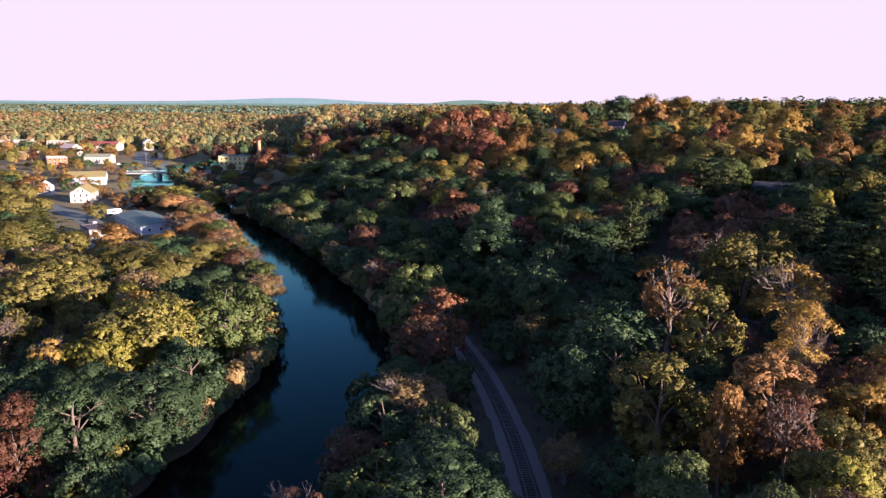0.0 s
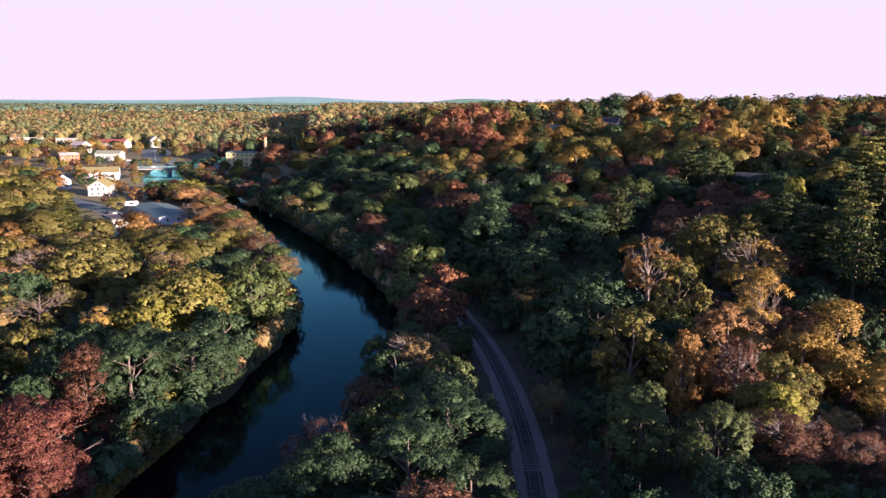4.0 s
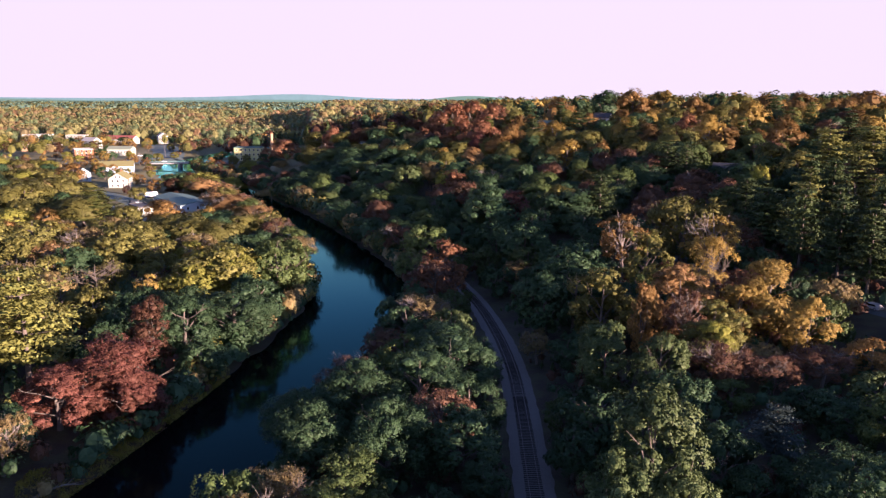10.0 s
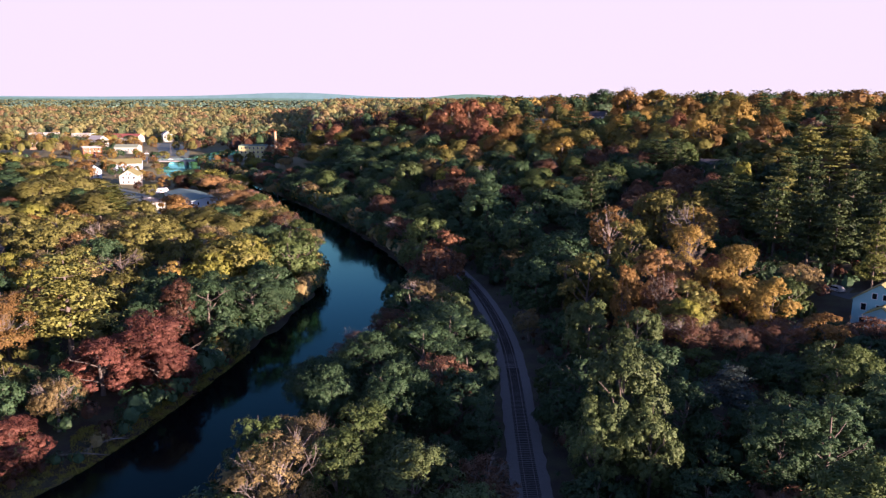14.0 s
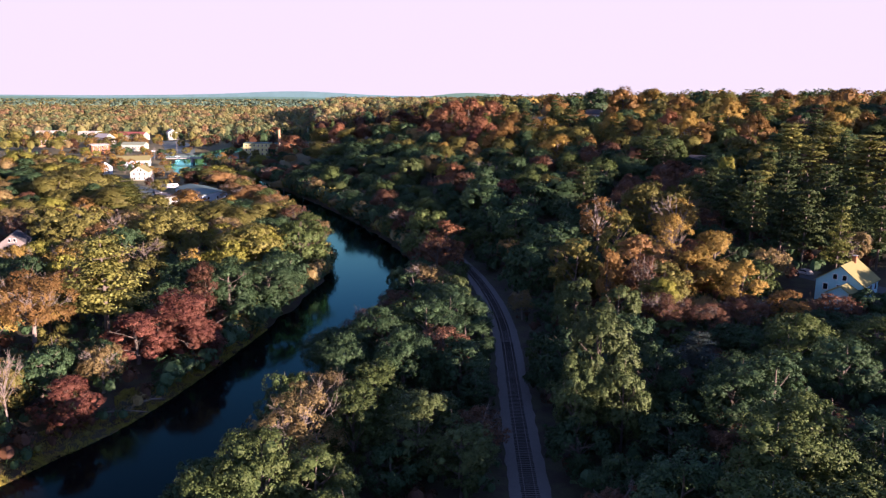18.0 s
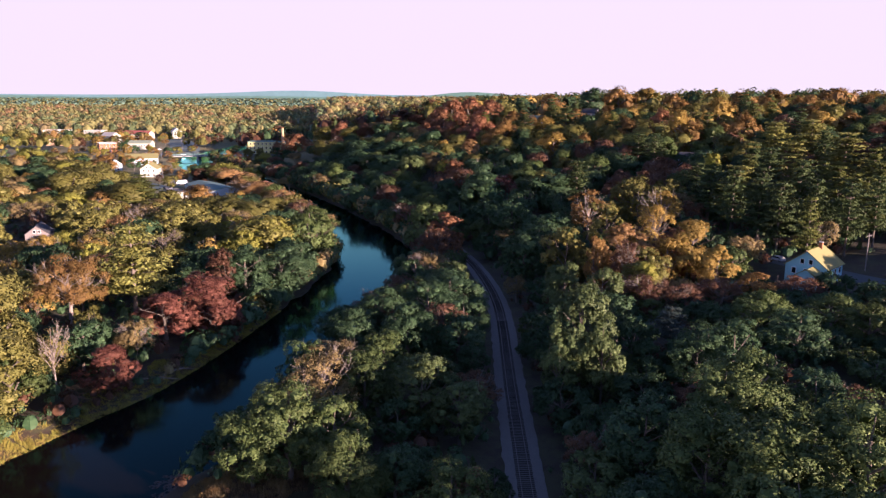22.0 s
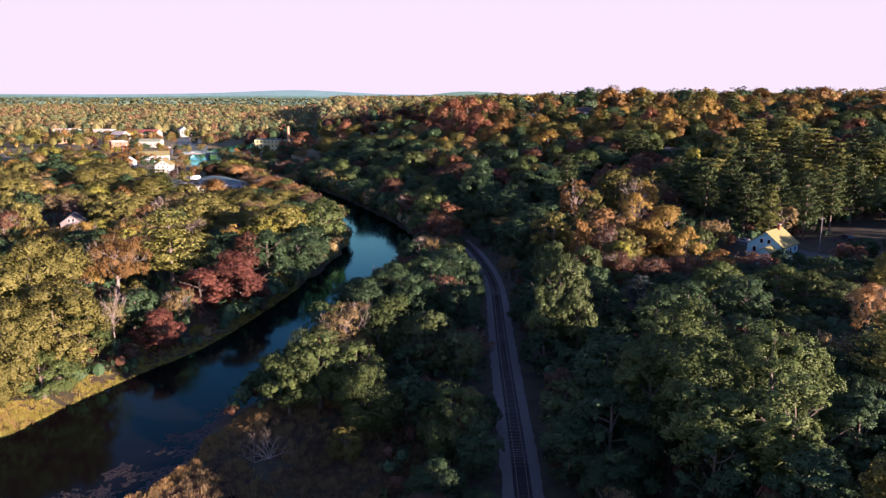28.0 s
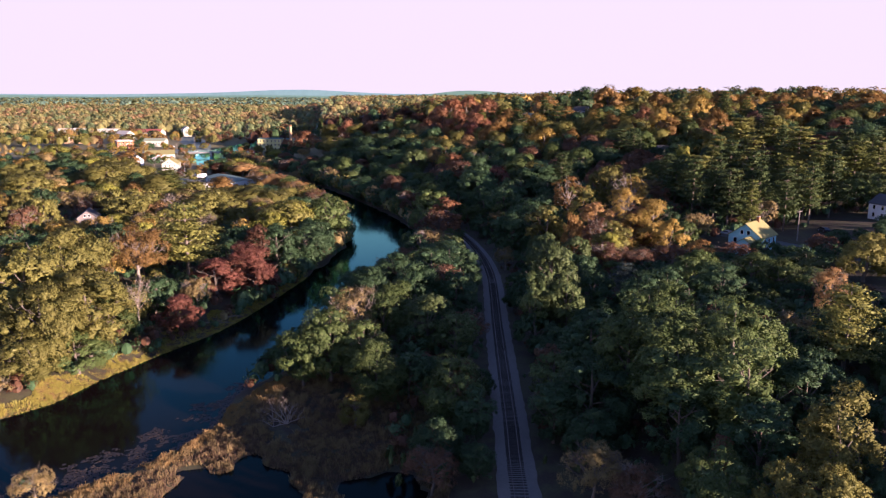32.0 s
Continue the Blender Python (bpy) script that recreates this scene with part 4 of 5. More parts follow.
def wood_mass(name, xs, ys, heights, kinds, per_tree, size, label, seed):
    """Far trees joined into one mass: each a dome of leaf sprays."""
    r = np.random.default_rng(seed)
    n = len(xs)
    zs = ground_height(xs, ys)
    rad = heights * r.uniform(0.40, 0.56, n)
    rad = np.where(kinds == 8, heights * 0.24, rad)
    lobes = 7
    lob = sphere_points(n * lobes, r, -0.55).reshape(n, lobes, 3)
    which = r.integers(0, lobes, (n, per_tree))
    d = sphere_points(n * per_tree, r, -0.7).reshape(n, per_tree, 3)
    base = np.take_along_axis(lob, which[:, :, None], 1)
    p = base * 0.62 + d * 0.42
    cone = np.where(kinds == 8, 1.0, 0.0)[:, None]
    taper = 1 - cone * np.clip(p[:, :, 2] * 0.5 + 0.4, 0, 0.9)
    q = np.stack([p[:, :, 0] * rad[:, None] * taper, p[:, :, 1] * rad[:, None] * taper, (0.58 + 0.40 * p[:, :, 2]) * heights[:, None]], 2)
    q[:, :, 0] += xs[:, None]
    q[:, :, 1] += ys[:, None]
    q[:, :, 2] += zs[:, None]
    nor = (base * 0.9 + d * 0.35 + np.array([0, 0, 0.15])).reshape(-1, 3)
    sz = np.repeat(size * heights / 15.0, per_tree)
    dome, dn = [], []
    rings = ((0.30, 0.48, 0.28, 0.55), (0.48, 0.68, 0.55, 0.46), (0.68, 0.80, 0.46, 0.15)) if per_tree > 70 else ((0.20, 0.50, 0.4, 0.72), (0.50, 0.84, 0.72, 0.2)) if per_tree > 15 else ((0.3, 0.86, 0.85, 0.35),)
    sides = 6 if per_tree > 15 else 5
    for lo, hi, w0, w1 in rings:
        for k in range(sides):
            a, b = k * 2 * math.pi / sides, (k + 1) * 2 * math.pi / sides
            dn.append((math.cos((a + b) / 2), math.sin((a + b) / 2), (lo + hi) * 0.9 - 0.3))
            w0k, w1k = w0 * (1 - cone[:, 0] * lo * 0.8), w1 * (1 - cone[:, 0] * hi * 0.8)
            dome.append(np.stack([np.stack([xs + rad * w * math.cos(t), ys + rad * w * math.sin(t), zs + heights * h], 1) for t, h, w in ((a, lo, w0k), (b, lo, w0k), (b, hi, w1k), (a, hi, w1k))], 1))
    dome = np.stack(dome, 1)
    quads = sprays(q.reshape(-1, 3), nor, 1.0, 0.3, r)
    cen = quads.mean(1, keepdims=True)
    quads = cen + (quads - cen) * sz[:, None, None]
    per_dome = dome.shape[1]
    quads = np.concatenate([quads, dome.reshape(-1, 4, 3)])
    soft = np.concatenate([nor + np.array([0, 0, 0.1]) + r.normal(0, 0.15, nor.shape), np.tile(np.array(dn), (n, 1))])
    me = quads_mesh(name, quads, WOOD_MATS, np.concatenate([np.repeat(kinds, per_tree), np.repeat(kinds, per_dome)]), soft)
    return tagged(new(name, me), label, "woods", kind="stuff")


# leaf copies for the far woods, with distance haze mixed into the colour
HAZE_TINTED_LEAF = [leaf_material("haze_tinted_leaf_" + n, [tuple(v * k for v in c) for k in (0.8, 1.0, 1.25)]) for n, c in (("green", (0.115, 0.150, 0.060)), ("olive", (0.215, 0.205, 0.070)), ("yellow", (0.215, 0.205, 0.068)), ("gold", (0.225, 0.175, 0.068)), ("tan", (0.210, 0.170, 0.078)), ("haze", (0.13, 0.22, 0.15)), ("orange", (0.225, 0.140, 0.065)))]
WOOD_MATS = [LEAF[k] for k in ("green", "olive", "yellow", "gold", "orange", "red", "tan", "dark", "pine")] + HAZE_TINTED_LEAF


def wood_kinds(xs, ys, r):
    """Colours of the far woods: greener by the river, warmer on the heights, red groves here and there, shade behind
    the mill painted in dark leaves.
    """
    n = len(xs)
    side = near(RIVER_LINE[::3], xs, ys)[1]
    patch = np.array([noise.noise((x * 0.008, y * 0.008, 3.0)) for x, y in zip(xs, ys)])
    warm = np.array([0.12, 0.26, 0.03, 0.26, 0.26, 0.00, 0.03, 0.00, 0.04])
    cool = np.array([0.54, 0.18, 0.03, 0.02, 0.04, 0.01, 0.08, 0.02, 0.08])
    gold = np.array([0.24, 0.44, 0.06, 0.08, 0.05, 0.00, 0.12, 0.00, 0.01])
    # leaf mix that stands for shaded woods, darkened by colour
    dull = np.array([0.22, 0.14, 0.0, 0.02, 0.08, 0.0, 0.14, 0.36, 0.04])
    out = np.zeros(n, int)
    for i in range(n):
        # shadow band behind the mill, put into the leaf colours
        if -280 < xs[i] < -10 and 760 < ys[i] < 1080:
            p = dull
        elif side[i] < 0 or ys[i] > 820:
            p = gold if patch[i] > -0.15 else warm
        elif ys[i] < 430 or xs[i] < -30 and ys[i] < 640:
            p = cool
        else:
            p = warm if patch[i] > -0.2 else cool
        out[i] = r.choice(9, p=p / p.sum())
    return out


wr = np.random.default_rng(5)


def wood_zone(name, y0, y1, gap, per_tree, size, low, high, label, seed, wedge=0.68):
    xs, ys = scatter(-wedge * y1 - 20, wedge * y1 + 20, y0, y1, gap, wr)
    ok = (np.abs(xs) < wedge * ys + 30) & free_places(xs, ys)
    xs, ys = xs[ok], ys[ok]
    if y0 < 700:
        keep = np.ones(len(xs), bool)
        for a, b, q in tree_places:
            if b > y0 - 20:
                keep &= (xs - a) ** 2 + (ys - b) ** 2 > (0.7 * q + 2.5) ** 2
        xs, ys = xs[keep], ys[keep]
    # past 950 m the kinds switch to the haze-coloured leaf copies
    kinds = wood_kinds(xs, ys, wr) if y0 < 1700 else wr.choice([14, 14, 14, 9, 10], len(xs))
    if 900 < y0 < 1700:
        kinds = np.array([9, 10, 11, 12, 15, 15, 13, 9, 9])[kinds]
    tall = wr.uniform(low, high, len(xs))
    tall = np.where((xs < -95) & (ys > 510) & (ys < 755), np.minimum(tall, 13) * 0.62, tall)
    tall = np.where((xs < -95) & (ys < 1000) & (near(RIVER_LINE[::3], xs, ys)[1] < 0), tall * 0.68, tall)
    tall = np.where((np.abs(0.57 * xs + 0.82 * ys - 518) < 24) & (xs > -172) & (xs < 60), tall * 0.5, tall)
    tall = np.where((xs > -205) & (xs < -70) & (ys < 800) & (ys > 640), tall * 0.5, tall)
    wood_mass(name, xs, ys, tall, kinds, per_tree, size, label, seed)


wood_zone("valley_woods", 640, 950, 16, 150, 1.65, 11, 24, "autumn woods of green, gold and red crowns", 92)
wood_zone("far_woods", 950, 1700, 16, 54, 2.3, 14, 19, "far golden and green autumn woods paled for haze", 93)
wood_zone("distant_woods", 1700, 4500, 28, 8, 8.0, 14, 20, "distant green woods tinted for haze", 94, 0.72)

# woods added out of view on the right, only to cast shade
xs, ys = scatter(62, 210, -60, 150, 13, wr)
out_right = xs > np.maximum(62, 0.66 * ys + 14)
xs, ys = xs[out_right], ys[out_right]
wood_mass("south_woods", xs, ys, wr.uniform(11, 16, len(xs)), wr.choice([0, 0, 1, 4], len(xs)), 90, 1.9, "unseen green and olive woods added beyond the track for shade", 97)

# low growth under the trees and along the banks
xs, ys = scatter(-170, 150, 86, 330, 4.2, wr)
d, side = near(RIVER_LINE, xs, ys)
open_bank = (side < 0) & (ys < 205) & (d < 20)
ok = (d > 13.6) & (near(RAIL_LINE, xs, ys)[0] > np.where(ys > 320, 2.6, 3.9)) & ~is_clear(xs, ys) & (np.abs(xs) < 0.66 * ys + 12) & ~open_bank
xs, ys, side = xs[ok], ys[ok], side[ok]
# pine and dark red kinds on the right deepen the shade by colour
kinds = np.where(side > 0, wr.choice([0, 0, 8, 7, 8], len(xs)), wr.choice([0, 0, 0, 1, 7], len(xs)))
low = wr.uniform(2.0, 4.8, len(xs)) * step(2.0, 8.0, near(RAIL_LINE, xs, ys)[0]) + 0.3
wood_mass("undergrowth", xs, ys, low, kinds, 84, 2.0, "dense low shrubs under the trees", 95)
xs, ys = dense([(p[0], p[1]) for p in RIVER[3:17]], 2.6).T
edge = []
for s_ in (-1, 1):
    t_ = np.gradient(np.stack([xs, ys], 1), axis=0)
    t_ /= np.linalg.norm(t_, axis=1)[:, None]
    off = s_ * (15.2 + (3.0 * step(185, 160, ys) if s_ < 0 else 0.0) + wr.uniform(-0.6, 1.6, len(xs)))
    edge.append(np.stack([xs + t_[:, 1] * off, ys - t_[:, 0] * off], 1)[(ys > (158 if s_ < 0 else 150)) & (ys < (720 if s_ > 0 else 560))])
edge = np.concatenate(edge)
wood_mass("bank_shrubs", edge[:, 0], edge[:, 1], wr.uniform(3.5, 8.0, len(edge)) * (1 - 0.6 * step(205, 185, edge[:, 1]) * (near(RIVER_LINE, edge[:, 0], edge[:, 1])[1] < 0)) * (1 + 0.6 * step(320, 360, edge[:, 1]) * (near(RIVER_LINE, edge[:, 0], edge[:, 1])[1] > 0)), wr.choice([0, 0, 0, 1, 6, 7], len(edge)), 130, 1.9, "dark shrubs overhanging the river edge", 96)


# ---- distance ----
def ridge(name, y, z_of, mat, label):
    xs = np.linspace(-4600, 4600, 160)
    v, f = [], []
    for x in xs:
        v += [(x, y, -20), (x, y + 60, z_of(x))]
    for i in range(len(xs) - 1):
        f.append((2 * i, 2 * i + 2, 2 * i + 3, 2 * i + 1))
    return tagged(mesh_ob(name, v, f, mat, smooth=True), label, "backdrop", kind="structure")


# aerial haze over the ridges is painted into their teal and blue colours
PAINTED_HAZE_NEAR = rough_material("painted_haze_woods", (0.055, 0.130, 0.110), (0.075, 0.160, 0.135), 0.004, 1.0)
PAINTED_HAZE_FAR = rough_material("painted_haze_hills", (0.085, 0.180, 0.200), (0.100, 0.205, 0.225), 0.002, 1.0)
ridge("backdrop_1", 4560, lambda x: 46 + 12 * noise.noise((x * 0.0012, 0, 0)) + 30 * math.exp(-((x - 60) / 260) ** 2), PAINTED_HAZE_NEAR, "wooded ridge painted in haze colour at the horizon")
ridge("backdrop_2", 4700, lambda x: 58 + 7 * noise.noise((x * 0.001, 5, 0)) + 26 * math.exp(-((x + 1000) / 420) ** 2), PAINTED_HAZE_FAR, "hills painted pale hazy blue at the horizon")

# ---- railway ----
track_line = dense(RAIL, 1.0)
track_line = track_line[(track_line[:, 1] > 40) & (track_line[:, 1] < 350)]


def bench(x, y):
    d = near(RAIL_LINE, x, y)[0][0]
    return -0.10 - 0.18 * float(step(2.2, 3.6, d))


ribbon("ballast_bed", track_line, 6.0, bench, BALLAST, "grey gravel bed under the railway track", "gravel bed", 0.13)
track = empty("railway_track", Matrix.Identity(4))
tagged(track, "single rusty railway track on dark wooden ties", "railway track", kind="structure")
tang = np.gradient(track_line, axis=0)
tang /= np.linalg.norm(tang, axis=1)[:, None]
norm = np.stack([tang[:, 1], -tang[:, 0]], 1)
for s in (-1, 1):
    for nm, prof, mat in (("rail", [(-0.07, 0), (0.07, 0), (0.02, 0.05), (0.02, 0.12), (-0.02, 0.12), (-0.02, 0.05)], STEEL), ("rail_head", [(-0.04, 0.12), (0.04, 0.12), (0.04, 0.165), (-0.04, 0.165)], POLISHED)):
        v, f, k = [], [], len(prof)
        for p, q in zip(track_line, norm):
            for a, b in prof:
                x, y = p + q * (s * 0.7525 + a)
                v.append((x, y, b))
        for i in range(len(track_line) - 1):
            for j in range(k):
                f.append((i * k + j, i * k + (j + 1) % k, (i + 1) * k + (j + 1) % k, (i + 1) * k + j))
        mesh_ob(nm, v, f, mat, track)
tie_line = dense(RAIL, 0.56)
tie_line = tie_line[(tie_line[:, 1] > 85) & (tie_line[:, 1] < 345)]
tie_t = np.gradient(tie_line, axis=0)
tie_bm = box_bm(-1.3, -0.12, -0.17, 1.3, 0.12, 0.0, 0.015)
tie_me = bpy.data.meshes.new("tie")
tie_bm.to_mesh(tie_me)
tie_bm.free()
tie_me.materials.append(TIE)
rest = []
for i, (p, d) in enumerate(zip(tie_line, tie_t)):
    a = math.degrees(math.atan2(d[1], d[0])) - 90 + fill.uniform(-1.5, 1.5)
    m = pose(p[0] + fill.uniform(-0.06, 0.06), p[1], -0.02 + fill.uniform(-0.02, 0.015), 0, 0, a)
    if i < 300:
        t = new("tie", tie_me)
        t.parent = track
        t.matrix_local = m
    else:
        rest.append(([m @ v.co for v in tie_me.vertices], [tuple(q.vertices) for q in tie_me.polygons]))
v, f = join_arrays(rest)
tagged(mesh_ob("far_ties", v, f, TIE, track), kind="stuff")


# ---- buildings ----
def windows(parent, width, z0, z1, cols, rows, y, flip, tall=1.35, wide=0.85, skip=()):
    """Windows in a wall along x at depth y, facing -y or, flipped, +y."""
    s = 1 if flip else -1
    for r_ in range(rows):
        zc = z0 + (r_ + 0.55) * (z1 - z0) / rows
        for c in range(cols):
            if (r_, c) in skip:
                continue
            xc = -width / 2 + (c + 0.5) * width / cols
            win = part("window", box_bm(xc - wide / 2 - 0.1, min(y, y + s * 0.07), zc - tall / 2 - 0.1, xc + wide / 2 + 0.1, max(y, y + s * 0.07), zc + tall / 2 + 0.1), WHITE, parent)
            part("pane", box_bm(xc - wide / 2, min(y + s * 0.05, y + s * 0.09), zc - tall / 2, xc + wide / 2, max(y + s * 0.05, y + s * 0.09), zc + tall / 2), GLASS, win)


def turn_parts(parent, made, angle):
    """Turn the parts made for one wall about the building's upright axis."""
    for ob in made:
        if ob.parent == parent:
            ob.matrix_local = Matrix.Rotation(radians(angle), 4, "Z")


def gable_house(name, label, x, y, z, w, l, h, rise, rot, wall, roof, rows=2, cols=(2, 3), chimney=None, category="house", over=0.35):
    """Ridge along local y. w across the gable, l along the ridge."""
    top = empty(name, pose(x, y, z, 0, 0, rot))
    tagged(top, label, category)
    part("wall", prism_bm([(-w / 2, -0.8), (w / 2, -0.8), (w / 2, h), (0, h + rise), (-w / 2, h)], -l / 2, l / 2), wall, top)
    k = rise / (w / 2)
    for s in (-1, 1):
        e = w / 2 + over
        t = 0.18
        part("roof", prism_bm([(0, h + rise + 0.02), (s * e, h - k * over + 0.02), (s * e, h - k * over + t + 0.02), (0, h + rise + t + 0.02)], -l / 2 - over, l / 2 + over), roof, top)
    for flip in (False, True):
        windows(top, w * 0.86, 0.4, h, cols[0], rows, l / 2 if flip else -l / 2, flip)
        if rise > 2.2:
            windows(top, w * 0.4, h - 0.2, h + rise * 0.62, 2 if w > 7.5 else 1, 1, l / 2 if flip else -l / 2, flip, 1.1, 0.75)
    before = set(top.children)
    for flip in (False, True):
        windows(top, l * 0.9, 0.4, h, cols[1], rows, w / 2 if flip else -w / 2, flip)
    turn_parts(top, set(top.children) - before, 90)
    if chimney:
        cx, cy = chimney
        ch = part("chimney", box_bm(cx - 0.4, cy - 0.4, h + rise - 1.2, cx + 0.4, cy + 0.4, h + rise + 1.3, 0.03), BRICK, top)
        part("cap", box_bm(cx - 0.48, cy - 0.48, h + rise + 1.3, cx + 0.48, cy + 0.48, h + rise + 1.42), CONCRETE, ch)
    return top


def flat_block(name, label, x, y, z, w, l, h, rot, wall, roof, rows, cols, category="building"):
    top = empty(name, pose(x, y, z, 0, 0, rot))
    tagged(top, label, category)
    part("wall", box_bm(-w / 2, -l / 2, -0.8, w / 2, l / 2, h), wall, top)
    part("roof", box_bm(-w / 2 + 0.2, -l / 2 + 0.2, h, w / 2 - 0.2, l / 2 - 0.2, h + 0.12), roof, top)
    for a in ((-w / 2 - 0.15, -l / 2 - 0.15, w / 2 + 0.15, -l / 2 + 0.2), (-w / 2 - 0.15, l / 2 - 0.2, w / 2 + 0.15, l / 2 + 0.15),
              (-w / 2 - 0.15, -l / 2 + 0.2, -w / 2 + 0.2, l / 2 - 0.2), (w / 2 - 0.2, -l / 2 + 0.2, w / 2 + 0.15, l / 2 - 0.2)):
        part("parapet", box_bm(a[0], a[1], h - 0.1, a[2], a[3], h + 0.45), roof, top)
    for flip in (False, True):
        windows(top, w * 0.94, 0.5, h - 0.2, cols[0], rows, l / 2 if flip else -l / 2, flip, 1.7, 1.2)
    before = set(top.children)
    for flip in (False, True):
        windows(top, l * 0.94, 0.5, h - 0.2, cols[1], rows, w / 2 if flip else -w / 2, flip, 1.7, 1.2)
    turn_parts(top, set(top.children) - before, 90)
    return top


white_house = gable_house("white_house", "blue-white clapboard house tinted cyan for shade, tan shingle roof", 91.6, 230.0, 7.6, 9.0, 9.5, 6.2, 3.6, -45.0, CYAN_SHADE_WALL, TAN_ROOF, 2, (3, 3), (0.3, 2.2))
wing = part("wing", prism_bm([(-2.6, -0.8), (2.6, -0.8), (2.6, 4.6), (0, 6.3), (-2.6, 4.6)], -9.0, -4.8), CYAN_SHADE_WALL, white_house, "lower kitchen wing")
for s in (-1, 1):
    part("wing_roof", prism_bm([(0, 6.34), (s * 2.95, 4.4), (s * 2.95, 4.56), (0, 6.5)], -9.3, -4.76), TAN_ROOF, wing)
wing.location.x = 1.6
white_house.scale = (1.12, 1.12, 1.05)

gable_house("white_house_porch", "two-storey white house with porch and dark roof", 149.0, 257.0, g_at(149, 257) - 0.6, 9, 11, 5.6, 2.8, 20, WHITE, DARK_ROOF, 2, (3, 3), None)
gable_house("grey_cottage", "low pale cottage with dark roof among trees", 118.0, 412.0, g_at(118, 412), 9, 15, 3.4, 2.6, 65, BLUE_WALL, DARK_ROOF, 1, (2, 3), None)
gable_house("blue_house", "blue clapboard house half hidden by trees", 127.0, 478.0, g_at(127, 478), 8, 10, 6.5, 3.2, -20, BLUE_WALL, DARK_ROOF, 2, (2, 3), None)
gable_house("hill_house", "white house with grey roof on the wooded hill", 60.0, 600.0, g_at(60, 600), 10, 13, 7, 3.4, 50, WHITE, GREY_ROOF, 2, (2, 3), None)
gable_house("hill_house", "white house with dark roof on the wooded hill", 106.0, 640.0, g_at(106, 640), 9, 12, 7, 3.4, 60, WHITE, DARK_ROOF, 2, (2, 3), None)
gable_house("cottage", "small grey cottage half hidden by trees", -155.0, 313.0, g_at(-155, 313), 8, 10, 4, 3.0, 20, WOOD_GREY, DARK_ROOF, 1, (2, 3), None)
# town
gable_house("town_house", "white two-storey house with tan roof beside a street", -208.0, 545.0, g_at(-200, 545), 11, 15, 6.0, 3.6, 12, TOWN_WHITE, TAN_ROOF, 2, (3, 4), (0.0, 3.0))
gable_house("town_house", "pale blue house with dark roof beside a street", -248.0, 575.0, g_at(-248, 575), 9, 14, 5.5, 3.4, 40, BLUE_WALL, DARK_ROOF, 2, (2, 3), (0.0, 2.0))
gable_house("long_shed", "long low shed with grey-green metal roof", -141.0, 468.0, g_at(-141, 468), 17, 44, 3.6, 1.5, 38, BLUE_WALL, GREY_ROOF, 1, (3, 6), None, "shed")
flat_block("small_garage", "small pale flat-roofed garage beside a street", -150.0, 437.0, g_at(-150, 437), 7, 14, 4.0, 40, TOWN_WHITE, DARK_ROOF, 1, (2, 3), "garage")
flat_block("brick_building", "red-brick three-storey building with white roof", -333.0, 748.0, g_at(-333, 748), 15, 18, 9, 32, BRICK, WHITE_ROOF, 3, (4, 4))
gable_house("market_hall", "white hall with pale green roof", -322.0, 800.0, g_at(-322, 800), 15, 22, 6, 2.4, -85, TOWN_WHITE, GREEN_ROOF, 1, (3, 7), None, "building")
gable_house("pavilion", "grey low building with pale tan roof", -256.0, 645.0, g_at(-256, 645), 17, 24, 5.0, 3.2, -70, BLUE_WALL, TAN_ROOF, 1, (3, 5), None, "building")
flat_block("shop_row", "long tan brick row of shops with flat roof", -424.0, 845.0, g_at(-424, 845), 34, 16, 6, 2, TAN_WALL, WHITE_ROOF, 1, (8, 3))
flat_block("white_block", "white flat-roofed building at the town edge", -515.0, 1000.0, g_at(-515, 1000), 30, 18, 9, 8, TOWN_WHITE, WHITE_ROOF, 2, (6, 3))
flat_block("white_block", "white flat-roofed building beside trees", -470.0, 1010.0, g_at(-470, 1010), 24, 16, 8, -5, TOWN_WHITE, WHITE_ROOF, 2, (5, 3))
gable_house("white_house_town", "white gabled house among town trees", -395.0, 890.0, g_at(-395, 890), 12, 20, 8, 4, 60, TOWN_WHITE, WHITE_ROOF, 2, (2, 4), None)
gable_house("red_roofed_hall", "white hall with dull red roof", -400.0, 975.0, g_at(-400, 975), 16, 36, 6, 4, 82, TOWN_WHITE, RED_ROOF, 1, (3, 8), None, "building")
gable_house("white_house_town", "white gabled house among town trees", -355.0, 985.0, g_at(-355, 985), 11, 14, 9, 4, 30, TOWN_WHITE, WHITE_ROOF, 2, (2, 3), None)
# mill
mill = flat_block("mill_building", "pale yellow mill building with grey roof by the river", -189.0, 766.0, -1.0, 24, 16, 12.5, 3, CREAM, GREY_ROOF, 3, (6, 4))
flat_block("mill_annex", "long pale mill annex with grey roof", -160.0, 790.0, -1.0, 36, 15, 11, 20, CREAM, GREY_ROOF, 3, (9, 3))
stack = empty("mill_chimney", pose(-170.5, 775, -1))
tagged(stack, "tall square brick mill chimney", "chimney")
bm = bmesh.new()
bmesh.ops.create_cone(bm, cap_ends=True, segments=12, radius1=1.6, radius2=1.2, depth=25, matrix=Matrix.Translation((0, 0, 12.5)))
part("shaft", bm, TAN_WALL, stack)
bm = bmesh.new()
bmesh.ops.create_cone(bm, cap_ends=True, segments=12, radius1=1.45, radius2=1.45, depth=0.7, matrix=Matrix.Translation((0, 0, 25)))
part("cap", bm, BRICK, stack)

# bridge
bridge = empty("road_bridge", pose(-222, 716, 0, 0, 0, 8))
tagged(bridge, "concrete road bridge with pale green railings over the river", "bridge")
